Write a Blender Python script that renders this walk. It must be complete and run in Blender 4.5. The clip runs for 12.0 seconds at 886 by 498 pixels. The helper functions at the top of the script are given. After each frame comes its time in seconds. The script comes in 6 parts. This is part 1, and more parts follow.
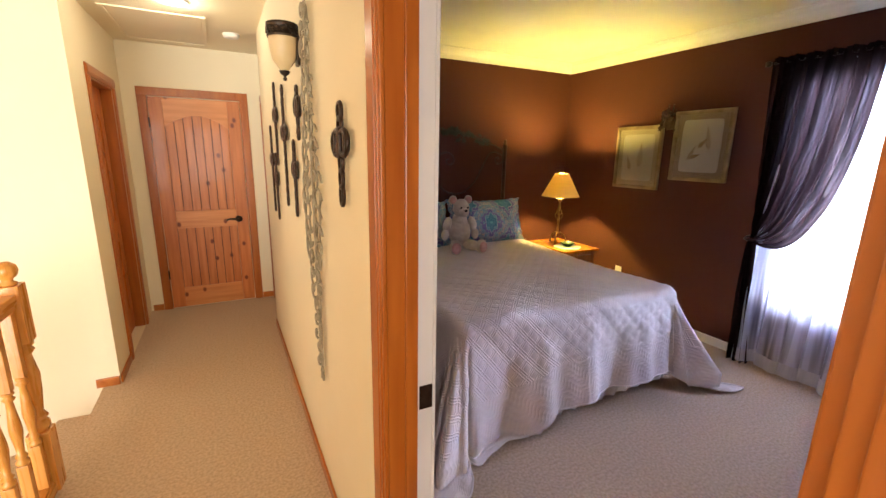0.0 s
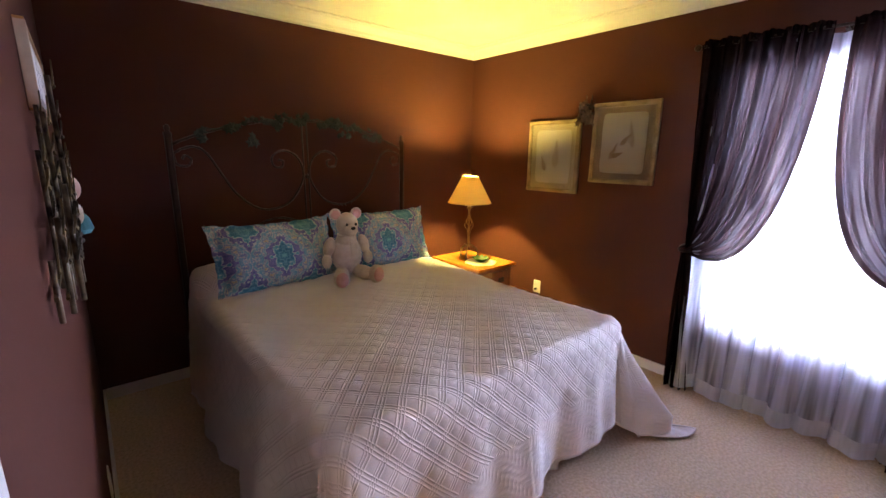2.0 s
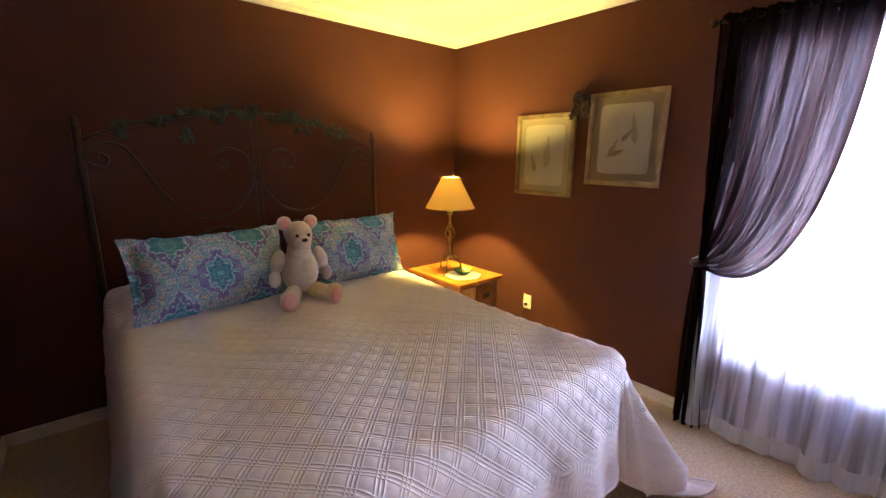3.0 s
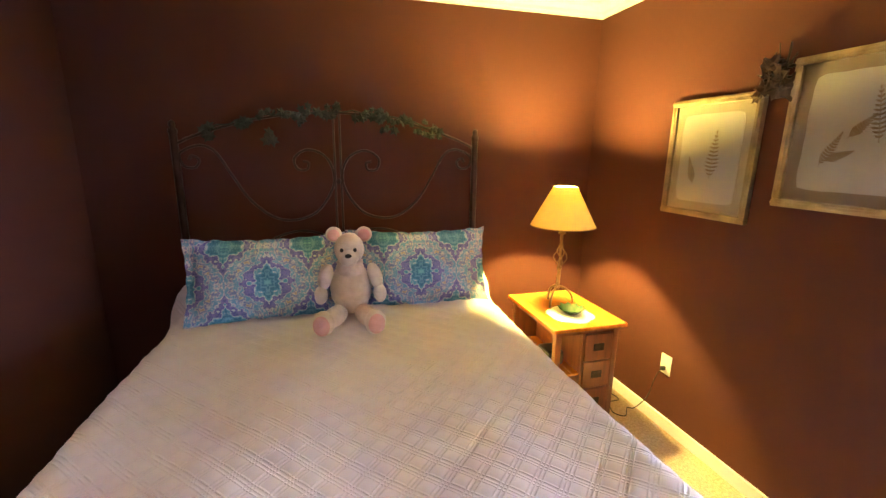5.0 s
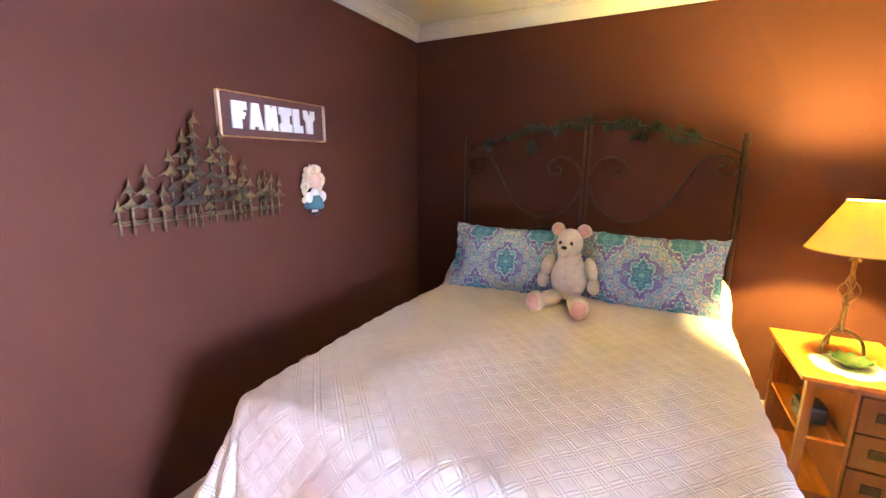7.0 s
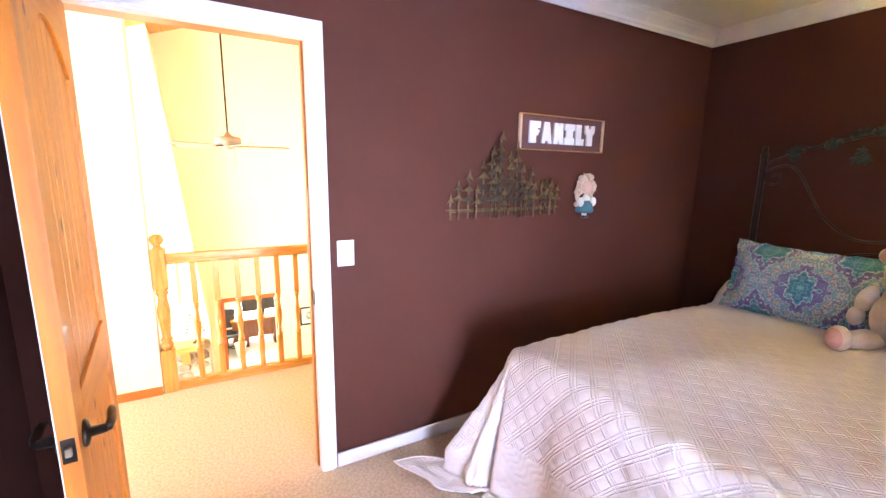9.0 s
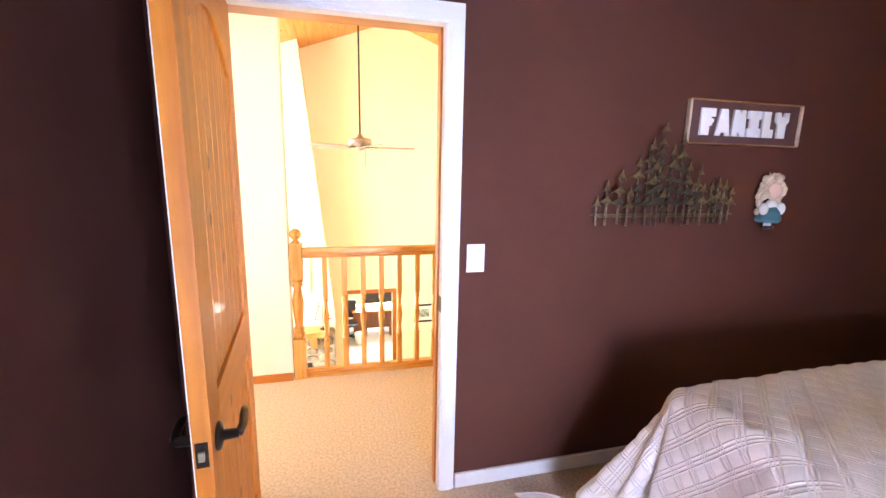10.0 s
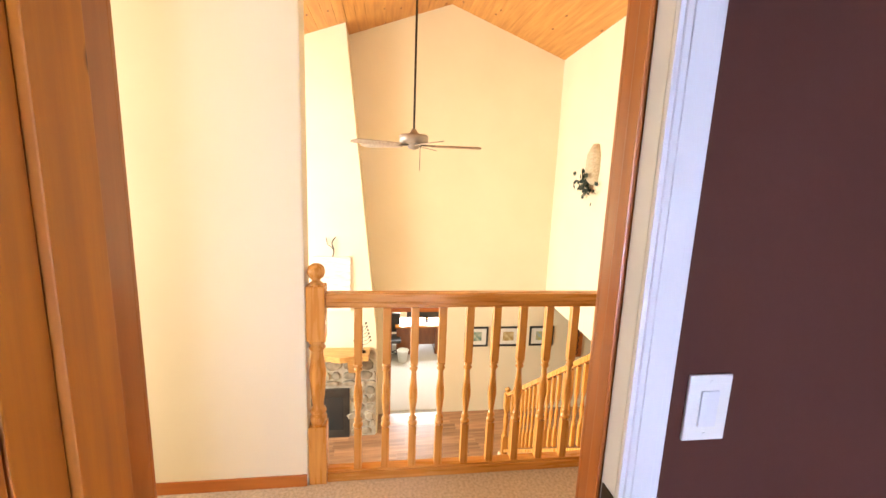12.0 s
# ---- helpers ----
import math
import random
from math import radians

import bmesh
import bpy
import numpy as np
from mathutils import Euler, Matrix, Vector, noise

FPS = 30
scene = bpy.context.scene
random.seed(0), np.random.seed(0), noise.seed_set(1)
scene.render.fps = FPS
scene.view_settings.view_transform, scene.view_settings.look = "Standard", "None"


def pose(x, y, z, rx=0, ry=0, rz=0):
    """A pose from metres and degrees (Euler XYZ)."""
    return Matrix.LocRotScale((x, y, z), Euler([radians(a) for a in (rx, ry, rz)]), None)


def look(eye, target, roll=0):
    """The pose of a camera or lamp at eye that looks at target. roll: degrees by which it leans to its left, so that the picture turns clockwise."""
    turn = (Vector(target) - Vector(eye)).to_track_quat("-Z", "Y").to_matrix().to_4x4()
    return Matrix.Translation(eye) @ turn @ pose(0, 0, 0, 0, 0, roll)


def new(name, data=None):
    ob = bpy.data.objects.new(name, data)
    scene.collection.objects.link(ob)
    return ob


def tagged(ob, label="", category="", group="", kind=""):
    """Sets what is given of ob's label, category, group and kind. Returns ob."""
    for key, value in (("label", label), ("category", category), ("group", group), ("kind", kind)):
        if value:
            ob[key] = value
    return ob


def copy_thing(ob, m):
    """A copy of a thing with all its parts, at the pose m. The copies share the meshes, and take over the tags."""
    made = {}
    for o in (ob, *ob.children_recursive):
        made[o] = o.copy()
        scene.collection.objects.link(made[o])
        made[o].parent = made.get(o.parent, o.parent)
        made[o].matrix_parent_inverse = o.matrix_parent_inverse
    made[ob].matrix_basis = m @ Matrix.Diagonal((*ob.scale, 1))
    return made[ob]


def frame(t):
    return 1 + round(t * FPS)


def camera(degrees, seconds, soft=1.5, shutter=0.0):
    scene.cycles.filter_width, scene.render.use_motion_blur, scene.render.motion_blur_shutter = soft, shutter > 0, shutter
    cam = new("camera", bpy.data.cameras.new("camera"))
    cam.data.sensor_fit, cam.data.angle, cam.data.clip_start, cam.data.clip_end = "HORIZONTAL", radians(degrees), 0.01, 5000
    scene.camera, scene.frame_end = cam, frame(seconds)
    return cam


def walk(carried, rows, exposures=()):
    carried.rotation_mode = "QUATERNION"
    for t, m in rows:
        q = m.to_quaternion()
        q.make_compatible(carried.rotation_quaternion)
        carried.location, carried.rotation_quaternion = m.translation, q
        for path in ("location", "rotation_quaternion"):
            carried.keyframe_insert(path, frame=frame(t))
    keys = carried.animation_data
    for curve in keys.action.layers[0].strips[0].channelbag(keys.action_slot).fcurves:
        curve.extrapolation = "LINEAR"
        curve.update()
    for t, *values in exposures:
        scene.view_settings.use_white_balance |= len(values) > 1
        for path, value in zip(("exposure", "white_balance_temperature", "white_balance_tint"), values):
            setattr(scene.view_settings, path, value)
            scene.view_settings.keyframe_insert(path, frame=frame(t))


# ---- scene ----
cam = camera(93.1, 12.0)
PATH = [
    (0, (0.043, 0.001, 1.57), (0.944, 1.731, 1.128), 1.0),
    (0.5, (0.147, 0.147, 1.58), (1.21, 1.78, 1.129), 1.2),
    (1, (0.259, 0.288, 1.553), (1.434, 1.846, 1.117), 1.1),
    (1.5, (0.402, 0.461, 1.605), (1.627, 1.976, 1.151), 0.5),
    (2, (0.570, 0.686, 1.574), (1.832, 2.155, 1.137), 0.8),
    (2.5, (0.747, 0.798, 1.559), (2.034, 2.265, 1.123), 0.7),
    (2.7, (0.832, 0.853, 1.548), (2.126, 2.315, 1.117), 0.7),
    (4.3, (1.586, 1.077, 1.553), (2.537, 2.779, 1.108), 0.7),
    (4.5, (1.653, 1.102, 1.562), (2.499, 2.858, 1.113), 0.8),
    (5, (1.798, 1.136, 1.577), (2.323, 3.013, 1.131), 0.8),
    (5.5, (1.857, 1.077, 1.596), (2.078, 3.014, 1.154), 0.7),
    (6, (1.975, 0.963, 1.595), (1.823, 2.909, 1.162), 0.6),
    (6.5, (2.13, 0.864, 1.585), (1.63, 2.754, 1.163), 0.7),
    (6.7, (2.196, 0.829, 1.575), (1.55, 2.675, 1.159), 0.7),
    (8.3, (2.525, 0.725, 1.5), (1.028, 1.999, 1.128), -0.3),
    (8.5, (2.493, 0.602, 1.513), (0.965, 1.841, 1.15), 0.7),
    (9, (2.471, 0.513, 1.529), (0.758, 1.479, 1.166), 0.9),
    (9.5, (2.382, 0.503, 1.527), (0.54, 1.191, 1.162), 1.0),
    (10, (2.229, 0.496, 1.506), (0.322, 0.979, 1.144), 1.1),
    (10.5, (1.986, 0.48, 1.501), (0.053, 0.852, 1.146), 1.3),
    (11, (1.683, 0.492, 1.507), (-0.26, 0.798, 1.147), 1.5),
    (11.5, (1.388, 0.528, 1.516), (-0.562, 0.788, 1.152), 1.4),
    (12, (1.115, 0.514, 1.523), (-0.834, 0.790, 1.168), 2.2),
]
EXPO = [(0, 0.0), (1.5, 0.08), (2.5, 0.22), (4.5, 0.85), (5.5, 1.28), (6.5, 1.45), (8.5, 1.45), (9.5, 1.05), (10.5, 0.62), (11, 0.4), (12, 0.08)]
walk(cam, [(t, look(eye, target, roll)) for t, eye, target, roll in PATH], EXPO)
DOOR_TURN = 5.2

HALL_X, ROOM_W, ROOM_E, ROOM_N, ROOM_S = 0.375, 0.5, 3.67, 3.87, -0.12
NW_Y = 3.93
CEIL, HALL_CEIL, LOW = 2.575, 2.49, -3.0
DOOR_Y0, DOOR_Y1, DOOR_H = 0.10, 0.93, 2.08

# ---- light ----
world = bpy.data.worlds.new("sky")
world.use_nodes = True
scene.world = world
sky = world.node_tree.nodes.new("ShaderNodeTexSky")
sky.sky_type, sky.sun_disc = "NISHITA", False
sky.sun_elevation, sky.sun_rotation = radians(48), radians(200)
world.node_tree.links.new(sky.outputs[0], world.node_tree.nodes["Background"].inputs[0])
world.node_tree.nodes["Background"].inputs[1].default_value = 0.15


def lamp(name, kind, m, power, color, **more):
    data = bpy.data.lights.new(name, kind)
    data.energy, data.color = power, color
    if kind == "AREA":
        data.shape, data.size, data.size_y = "RECTANGLE", more["sx"], more["sy"]
        data.spread = radians(more.get("spread", 180))
    elif kind == "SUN":
        data.angle = radians(0.5)
    else:
        data.shadow_soft_size = more["r"]
    ob = new(name, data)
    ob.matrix_world = m
    return ob


lamp("sun", "SUN", look((0, -10, 12), (0, 0, 0)), 2.5, (1, 0.95, 0.88))
lamp("sky_at_window", "AREA", look((4.02, 1.12, 1.42), (2.0, 1.12, 1.30)), 700, (0.65, 0.725, 1.0), sx=1.6, sy=2.1, spread=86)
lamp("sky_at_great_room_window", "AREA", look((-3.4, -4.05, 0.6), (-3.4, 3, 0.4)), 840, (0.96, 0.97, 0.88), sx=4.2, sy=4.6)
# Added fill to brighten the hall; the south wall behind it has no window
lamp("sky_at_hall_window", "AREA", look((-0.23, -1.85, 1.45), (-0.23, 2, 1.2)), 36, (1.0, 0.95, 0.88), sx=0.8, sy=1.2)
# Added fill lamp inside the study, in front of its solid end wall
lamp("sky_at_study_window", "AREA", look((-9.35, 1.6, -1.6), (-7, 1.6, -2.4)), 230, (0.92, 0.95, 1.0), sx=1.6, sy=1.3)
lamp("downlight_bulb", "POINT", pose(-0.146, 3.40, HALL_CEIL - 0.04), 12, (1.0, 0.86, 0.62), r=0.05)


# ---- materials ----
def mat(name, a, b=None, rough=0.6, metal=0.0, scale=8.0, fine=200.0, bump=0.1, depth=0.002, stretch=(1, 1, 1), lo=0.35, hi=0.65,
        coat=0.0, random_value=0.0, transmission=0.0, detail=6.0, sheen=0.0, gloss=0.5):
    """Noise at two scales: colour from a to b and a fine relief."""
    m = bpy.data.materials.new(name)
    m.use_nodes = True
    nt = m.node_tree
    n, l = nt.nodes, nt.links
    p = n["Principled BSDF"]
    co = n.new("ShaderNodeTexCoord")
    mp = n.new("ShaderNodeMapping")
    mp.inputs["Scale"].default_value = stretch
    l.new(co.outputs["Object"], mp.inputs[0])
    big = n.new("ShaderNodeTexNoise")
    big.inputs["Scale"].default_value, big.inputs["Detail"].default_value = scale, detail
    l.new(mp.outputs[0], big.inputs["Vector"])
    ramp = n.new("ShaderNodeValToRGB")
    ramp.color_ramp.elements[0].position, ramp.color_ramp.elements[1].position = lo, hi
    ramp.color_ramp.elements[0].color = (*a, 1)
    ramp.color_ramp.elements[1].color = (*(b or a), 1)
    l.new(big.outputs[0], ramp.inputs[0])
    col = ramp.outputs[0]
    if random_value:
        info, hsv, rng = n.new("ShaderNodeObjectInfo"), n.new("ShaderNodeHueSaturation"), n.new("ShaderNodeMapRange")
        rng.inputs[3].default_value, rng.inputs[4].default_value = 1 - random_value, 1 + random_value
        l.new(info.outputs["Random"], rng.inputs[0])
        l.new(rng.outputs[0], hsv.inputs["Value"])
        l.new(col, hsv.inputs["Color"])
        col = hsv.outputs[0]
    l.new(col, p.inputs["Base Color"])
    sm = n.new("ShaderNodeTexNoise")
    sm.inputs["Scale"].default_value, sm.inputs["Detail"].default_value = fine, 3
    l.new(mp.outputs[0], sm.inputs["Vector"])
    bp = n.new("ShaderNodeBump")
    bp.inputs["Strength"].default_value, bp.inputs["Distance"].default_value = bump, depth
    l.new(sm.outputs[0], bp.inputs["Height"])
    l.new(bp.outputs[0], p.inputs["Normal"])
    rr = n.new("ShaderNodeMapRange")
    rr.inputs[3].default_value, rr.inputs[4].default_value = max(0.02, rough - 0.06), min(1, rough + 0.06)
    l.new(big.outputs[0], rr.inputs[0])
    l.new(rr.outputs[0], p.inputs["Roughness"])
    p.inputs["Metallic"].default_value = metal
    p.inputs["Coat Weight"].default_value = coat
    p.inputs["Transmission Weight"].default_value = transmission
    p.inputs["Sheen Weight"].default_value = sheen
    p.inputs["Specular IOR Level"].default_value = gloss
    return m


def wood(name, a, b, axis=2, scale=3.0, rough=0.38, knots=0.0, coat=0.12, random_value=0.0, plane="XZ"):
    st = [9.0, 9.0, 9.0]
    st[axis] = 0.7
    m = mat(name, a, b, rough=rough, scale=scale, fine=60, bump=0.12, depth=0.001, stretch=st, lo=0.3, hi=0.7, coat=coat, random_value=random_value)
    if knots:
        n, l = m.node_tree.nodes, m.node_tree.links
        p = n["Principled BSDF"]
        co, mp, vo, rp, mx = (n.new(k) for k in ("ShaderNodeTexCoord", "ShaderNodeMapping", "ShaderNodeTexVoronoi", "ShaderNodeValToRGB", "ShaderNodeMixRGB"))
        mp.inputs["Scale"].default_value = (7.0, 5.0, 1.0) if plane == "XZ" else (4.0, 1.6, 1.0)
        sx, cx = n.new("ShaderNodeSeparateXYZ"), n.new("ShaderNodeCombineXYZ")
        l.new(co.outputs["Object"], sx.inputs[0])
        l.new(sx.outputs[plane[0]], cx.inputs[0])
        l.new(sx.outputs[plane[1]], cx.inputs[1])
        l.new(cx.outputs[0], mp.inputs[0])
        l.new(mp.outputs[0], vo.inputs["Vector"])
        vo.voronoi_dimensions = "2D"
        vo.inputs["Scale"].default_value = 1.0
        rp.color_ramp.elements[0].position, rp.color_ramp.elements[1].position = 0.05 * knots, 0.10 * knots
        rp.color_ramp.elements[0].color, rp.color_ramp.elements[1].color = (1, 1, 1, 1), (0, 0, 0, 1)
        l.new(vo.outputs["Distance"], rp.inputs[0])
        sc, gt, ml = n.new("ShaderNodeSeparateColor"), n.new("ShaderNodeMath"), n.new("ShaderNodeMath")
        gt.operation, ml.operation = "GREATER_THAN", "MULTIPLY"
        gt.inputs[1].default_value = 0.68
        l.new(vo.outputs["Color"], sc.inputs[0])
        l.new(sc.outputs[0], gt.inputs[0])
        l.new(gt.outputs[0], ml.inputs[0])
        l.new(rp.outputs[0], ml.inputs[1])
        l.new(ml.outputs[0], mx.inputs[0])
        old = p.inputs["Base Color"].links[0].from_socket
        l.new(old, mx.inputs[1])
        mx.inputs[2].default_value = (a[0] * 0.38, a[1] * 0.24, a[2] * 0.2, 1)
        l.new(mx.outputs[0], p.inputs["Base Color"])
    return m


def see_through(name, color, clear, weave=0.0, behind=None, streak=45, along=0.15):
    """Thin cloth: part open weave, part cloth that glows with the light behind it."""
    m = bpy.data.materials.new(name)
    m.use_nodes = True
    n, l = m.node_tree.nodes, m.node_tree.links
    n.remove(n["Principled BSDF"])
    tr, tl, df, m1, m2 = (n.new("ShaderNode" + k) for k in ("BsdfTransparent", "BsdfTranslucent", "BsdfDiffuse", "MixShader", "MixShader"))
    df.inputs["Color"].default_value = (*color, 1)
    tl.inputs["Color"].default_value = (*(behind or color), 1)
    co, no, rg = n.new("ShaderNodeTexCoord"), n.new("ShaderNodeTexNoise"), n.new("ShaderNodeMapRange")
    mp = n.new("ShaderNodeMapping")
    mp.inputs["Scale"].default_value = (1, 1, along)
    l.new(co.outputs["Object"], mp.inputs[0])
    l.new(mp.outputs[0], no.inputs["Vector"])
    no.inputs["Scale"].default_value = streak
    rg.inputs[1].default_value, rg.inputs[2].default_value = 0.38, 0.64
    rg.inputs[3].default_value, rg.inputs[4].default_value = clear - weave, clear + weave
    l.new(no.outputs[0], rg.inputs[0])
    m1.inputs[0].default_value = 0.5
    l.new(df.outputs[0], m1.inputs[1])
    l.new(tl.outputs[0], m1.inputs[2])
    l.new(rg.outputs[0], m2.inputs[0])
    l.new(m1.outputs[0], m2.inputs[1])
    l.new(tr.outputs[0], m2.inputs[2])
    l.new(m2.outputs[0], n["Material Output"].inputs[0])
    return m


def glow(name, color, strength):
    m = bpy.data.materials.new(name)
    m.use_nodes = True
    p = m.node_tree.nodes["Principled BSDF"]
    p.inputs["Base Color"].default_value = (*color, 1)
    p.inputs["Emission Color"].default_value = (*color, 1)
    p.inputs["Emission Strength"].default_value = strength
    return m


BROWN = mat("brown_wall_paint", (0.062, 0.0187, 0.0127), (0.071, 0.0219, 0.0149), rough=0.8, gloss=0.2, scale=1.6, fine=140, bump=0.15, depth=0.001)
CREAM = mat("cream_wall_paint", (0.78, 0.69, 0.51), (0.81, 0.72, 0.54), rough=0.7, scale=1.5, fine=120, bump=0.15, depth=0.001)
WHITE = mat("white_paint", (0.68, 0.68, 0.71), (0.73, 0.73, 0.76), rough=0.4, scale=3, fine=90, bump=0.06, depth=0.001)
CEILPAINT = mat("ceiling_paint", (0.66, 0.65, 0.64), (0.71, 0.70, 0.69), rough=0.8, scale=2, fine=70, bump=0.3, depth=0.002)
CARPET = mat("beige_carpet", (0.48, 0.345, 0.225), (0.66, 0.50, 0.35), rough=0.95, scale=70, fine=240, bump=0.8, depth=0.008, sheen=0.2, detail=8)
TRIM = wood("stained_pine_trim", (0.32, 0.078, 0.008), (0.43, 0.128, 0.017), axis=2, rough=0.3)
TRIM_Y = wood("stained_pine_trim_along", (0.37, 0.10, 0.011), (0.49, 0.155, 0.023), axis=1, rough=0.3)
PINE = wood("knotty_pine", (0.36, 0.098, 0.003), (0.56, 0.188, 0.008), axis=2, knots=1.2, rough=0.52, coat=0.03)
PINE_X = wood("knotty_pine_rail", (0.38, 0.108, 0.004), (0.57, 0.200, 0.010), axis=0, knots=1.1, rough=0.52, coat=0.03)
PINE_RED = wood("knotty_pine_hall", (0.40, 0.11, 0.022), (0.56, 0.19, 0.05), axis=2, knots=1.5)
# Dark wood of the core that shows between the door planks
DARKWOOD = wood("dark_groove_wood", (0.035, 0.010, 0.003), (0.06, 0.018, 0.005), axis=2, rough=0.5)
PINE_PALE = wood("knotty_pine_hall_rail", (0.50, 0.17, 0.042), (0.66, 0.27, 0.085), axis=0, knots=1.5)
OAK = wood("honey_oak", (0.50, 0.195, 0.034), (0.67, 0.32, 0.070), axis=2, scale=5, rough=0.28)
OAK_Y = wood("honey_oak_along", (0.50, 0.195, 0.034), (0.67, 0.32, 0.070), axis=1, scale=5, rough=0.28)
# One oak, lit and shaded in the colour: paler top and shelves, darker sides
NIGHT_SHADED = wood("mission_oak_shaded", (0.125, 0.034, 0.006), (0.20, 0.060, 0.012), axis=2, scale=4, rough=0.32)
NIGHT_LIT_Y = wood("mission_oak_lit", (0.33, 0.112, 0.015), (0.45, 0.165, 0.026), axis=1, scale=4, rough=0.25)
ROOFWOOD = wood("tongue_and_groove_pine", (0.48, 0.20, 0.04), (0.66, 0.33, 0.09), axis=0, scale=2.2, rough=0.5, knots=0.7, plane="YX")
LAMINATE = wood("laminate_floor", (0.26, 0.12, 0.055), (0.50, 0.28, 0.15), axis=1, scale=2.0, rough=0.3, random_value=0.3)
IRON = mat("dark_iron", (0.028, 0.014, 0.010), (0.040, 0.020, 0.014), rough=0.30, metal=0.5, scale=20)
BRONZE = mat("oil_rubbed_bronze", (0.03, 0.022, 0.018), (0.06, 0.042, 0.03), rough=0.35, metal=0.8, scale=30)
PEWTER = mat("grey_pewter", (0.28, 0.25, 0.19), (0.40, 0.36, 0.28), rough=0.45, metal=0.5, scale=25)
BRASSY = mat("lamp_bronze", (0.15, 0.09, 0.04), (0.26, 0.17, 0.08), rough=0.35, metal=0.85, scale=30)
LEAF = mat("ivy_leaf", (0.003, 0.012, 0.007), (0.008, 0.025, 0.014), rough=0.55, scale=30)
QUILT = mat("quilt_cotton", (0.76, 0.70, 0.72), (0.81, 0.755, 0.77), rough=0.85, scale=6, fine=500, bump=0.25, depth=0.001, sheen=0.2)


def stitched():
    """Stitching in bundles of three lines both ways, sunk into the cloth, by the cloth's own metres."""
    m = QUILT.copy()
    m.name = "quilt_stitched"
    n, l = m.node_tree.nodes, m.node_tree.links
    uv, sp = n.new("ShaderNodeUVMap"), n.new("ShaderNodeSeparateXYZ")
    l.new(uv.outputs[0], sp.inputs[0])

    def op(kind, a, b=0.0, c=0.0):
        q = n.new("ShaderNodeMath")
        q.operation = kind
        for i, v in enumerate((a, b, c)):
            if isinstance(v, float):
                q.inputs[i].default_value = v
            else:
                l.new(v, q.inputs[i])
        return q.outputs[0]

    sunk = []
    for sign in ("ADD", "SUBTRACT"):
        a = op("DIVIDE", op(sign, sp.outputs[0], sp.outputs[1]), 0.098)
        d = op("ABSOLUTE", op("SUBTRACT", op("FRACT", a), 0.5))
        near = op("MINIMUM", d, op("ABSOLUTE", op("SUBTRACT", d, 0.17)))
        sunk.append(op("SMOOTH_MIN", op("DIVIDE", near, 0.055), 1.0, 0.3))
    inner = op("MULTIPLY", op("LESS_THAN", op("ABSOLUTE", sp.outputs[0]), 1.26), op("LESS_THAN", sp.outputs[1], 2.38))
    rows = op("ABSOLUTE", op("SINE", op("ADD", op("MULTIPLY", op("ADD", sp.outputs[0], sp.outputs[1]), 80.0), op("MULTIPLY", op("SINE", op("MULTIPLY", op("SUBTRACT", sp.outputs[0], sp.outputs[1]), 45.0)), 1.5))))
    border = op("ADD", op("MULTIPLY", rows, 0.35), 0.6)
    quilted = op("MINIMUM", sunk[0], sunk[1])
    height = op("ADD", op("MULTIPLY", quilted, inner), op("MULTIPLY", border, op("SUBTRACT", 1.0, inner)))
    old = next(q for q in n if q.type == "BUMP")
    b = n.new("ShaderNodeBump")
    b.inputs["Strength"].default_value, b.inputs["Distance"].default_value = 0.65, 0.0042
    l.new(height, b.inputs["Height"])
    l.new(old.outputs[0], b.inputs["Normal"])
    l.new(b.outputs[0], n["Principled BSDF"].inputs["Normal"])
    return m


STITCHED = stitched()
SKIRT = mat("bed_skirt_lace", (0.70, 0.68, 0.64), (0.78, 0.76, 0.73), rough=0.9, scale=40, fine=300, bump=0.5)
PLUSH = mat("cream_plush", (0.58, 0.50, 0.42), (0.68, 0.60, 0.52), rough=0.95, scale=30, fine=400, bump=0.6, depth=0.003, sheen=0.3)
PINK = mat("pink_plush", (0.62, 0.34, 0.32), (0.70, 0.42, 0.40), rough=0.95, scale=30, fine=400, bump=0.5, depth=0.003)
BLACK = mat("black_plastic", (0.015, 0.015, 0.016), (0.03, 0.03, 0.03), rough=0.35)
PLATE = mat("white_plate", (0.74, 0.73, 0.70), (0.78, 0.77, 0.74), rough=0.3)
GOLD = mat("gold_edge", (0.50, 0.30, 0.10), (0.66, 0.44, 0.18), rough=0.32, metal=0.8, scale=20)
FRAMEWOOD = mat("champagne_frame", (0.27, 0.20, 0.12), (0.46, 0.36, 0.23), rough=0.35, metal=0.35, scale=14, stretch=(1, 1, 1))
CREAMBOARD = mat("cream_mat_board", (0.56, 0.49, 0.36), (0.60, 0.53, 0.40), rough=0.9, scale=40)
MATBOARD = mat("tan_mat_board", (0.42, 0.33, 0.24), (0.45, 0.36, 0.27), rough=0.9, scale=40)
PAPER = mat("cream_paper", (0.76, 0.72, 0.65), (0.80, 0.76, 0.69), rough=0.9, scale=12)
FERN = mat("pressed_fern", (0.38, 0.27, 0.15), (0.52, 0.41, 0.27), rough=0.9, scale=40)
PURPLE = mat("plum_board", (0.075, 0.030, 0.030), (0.095, 0.038, 0.038), rough=0.6, scale=10)
VERDI_DARK = mat("aged_bronze_foliage", (0.016, 0.012, 0.008), (0.052, 0.038, 0.020), rough=0.5, metal=0.3, scale=30)
SILVERY = mat("worn_brass_rod", (0.030, 0.022, 0.015), (0.20, 0.16, 0.10), rough=0.4, metal=0.4, scale=40)
EDGE_LIGHT = mat("pale_brass_edge", (0.60, 0.48, 0.34), (0.74, 0.62, 0.46), rough=0.35, metal=0.3, scale=20)
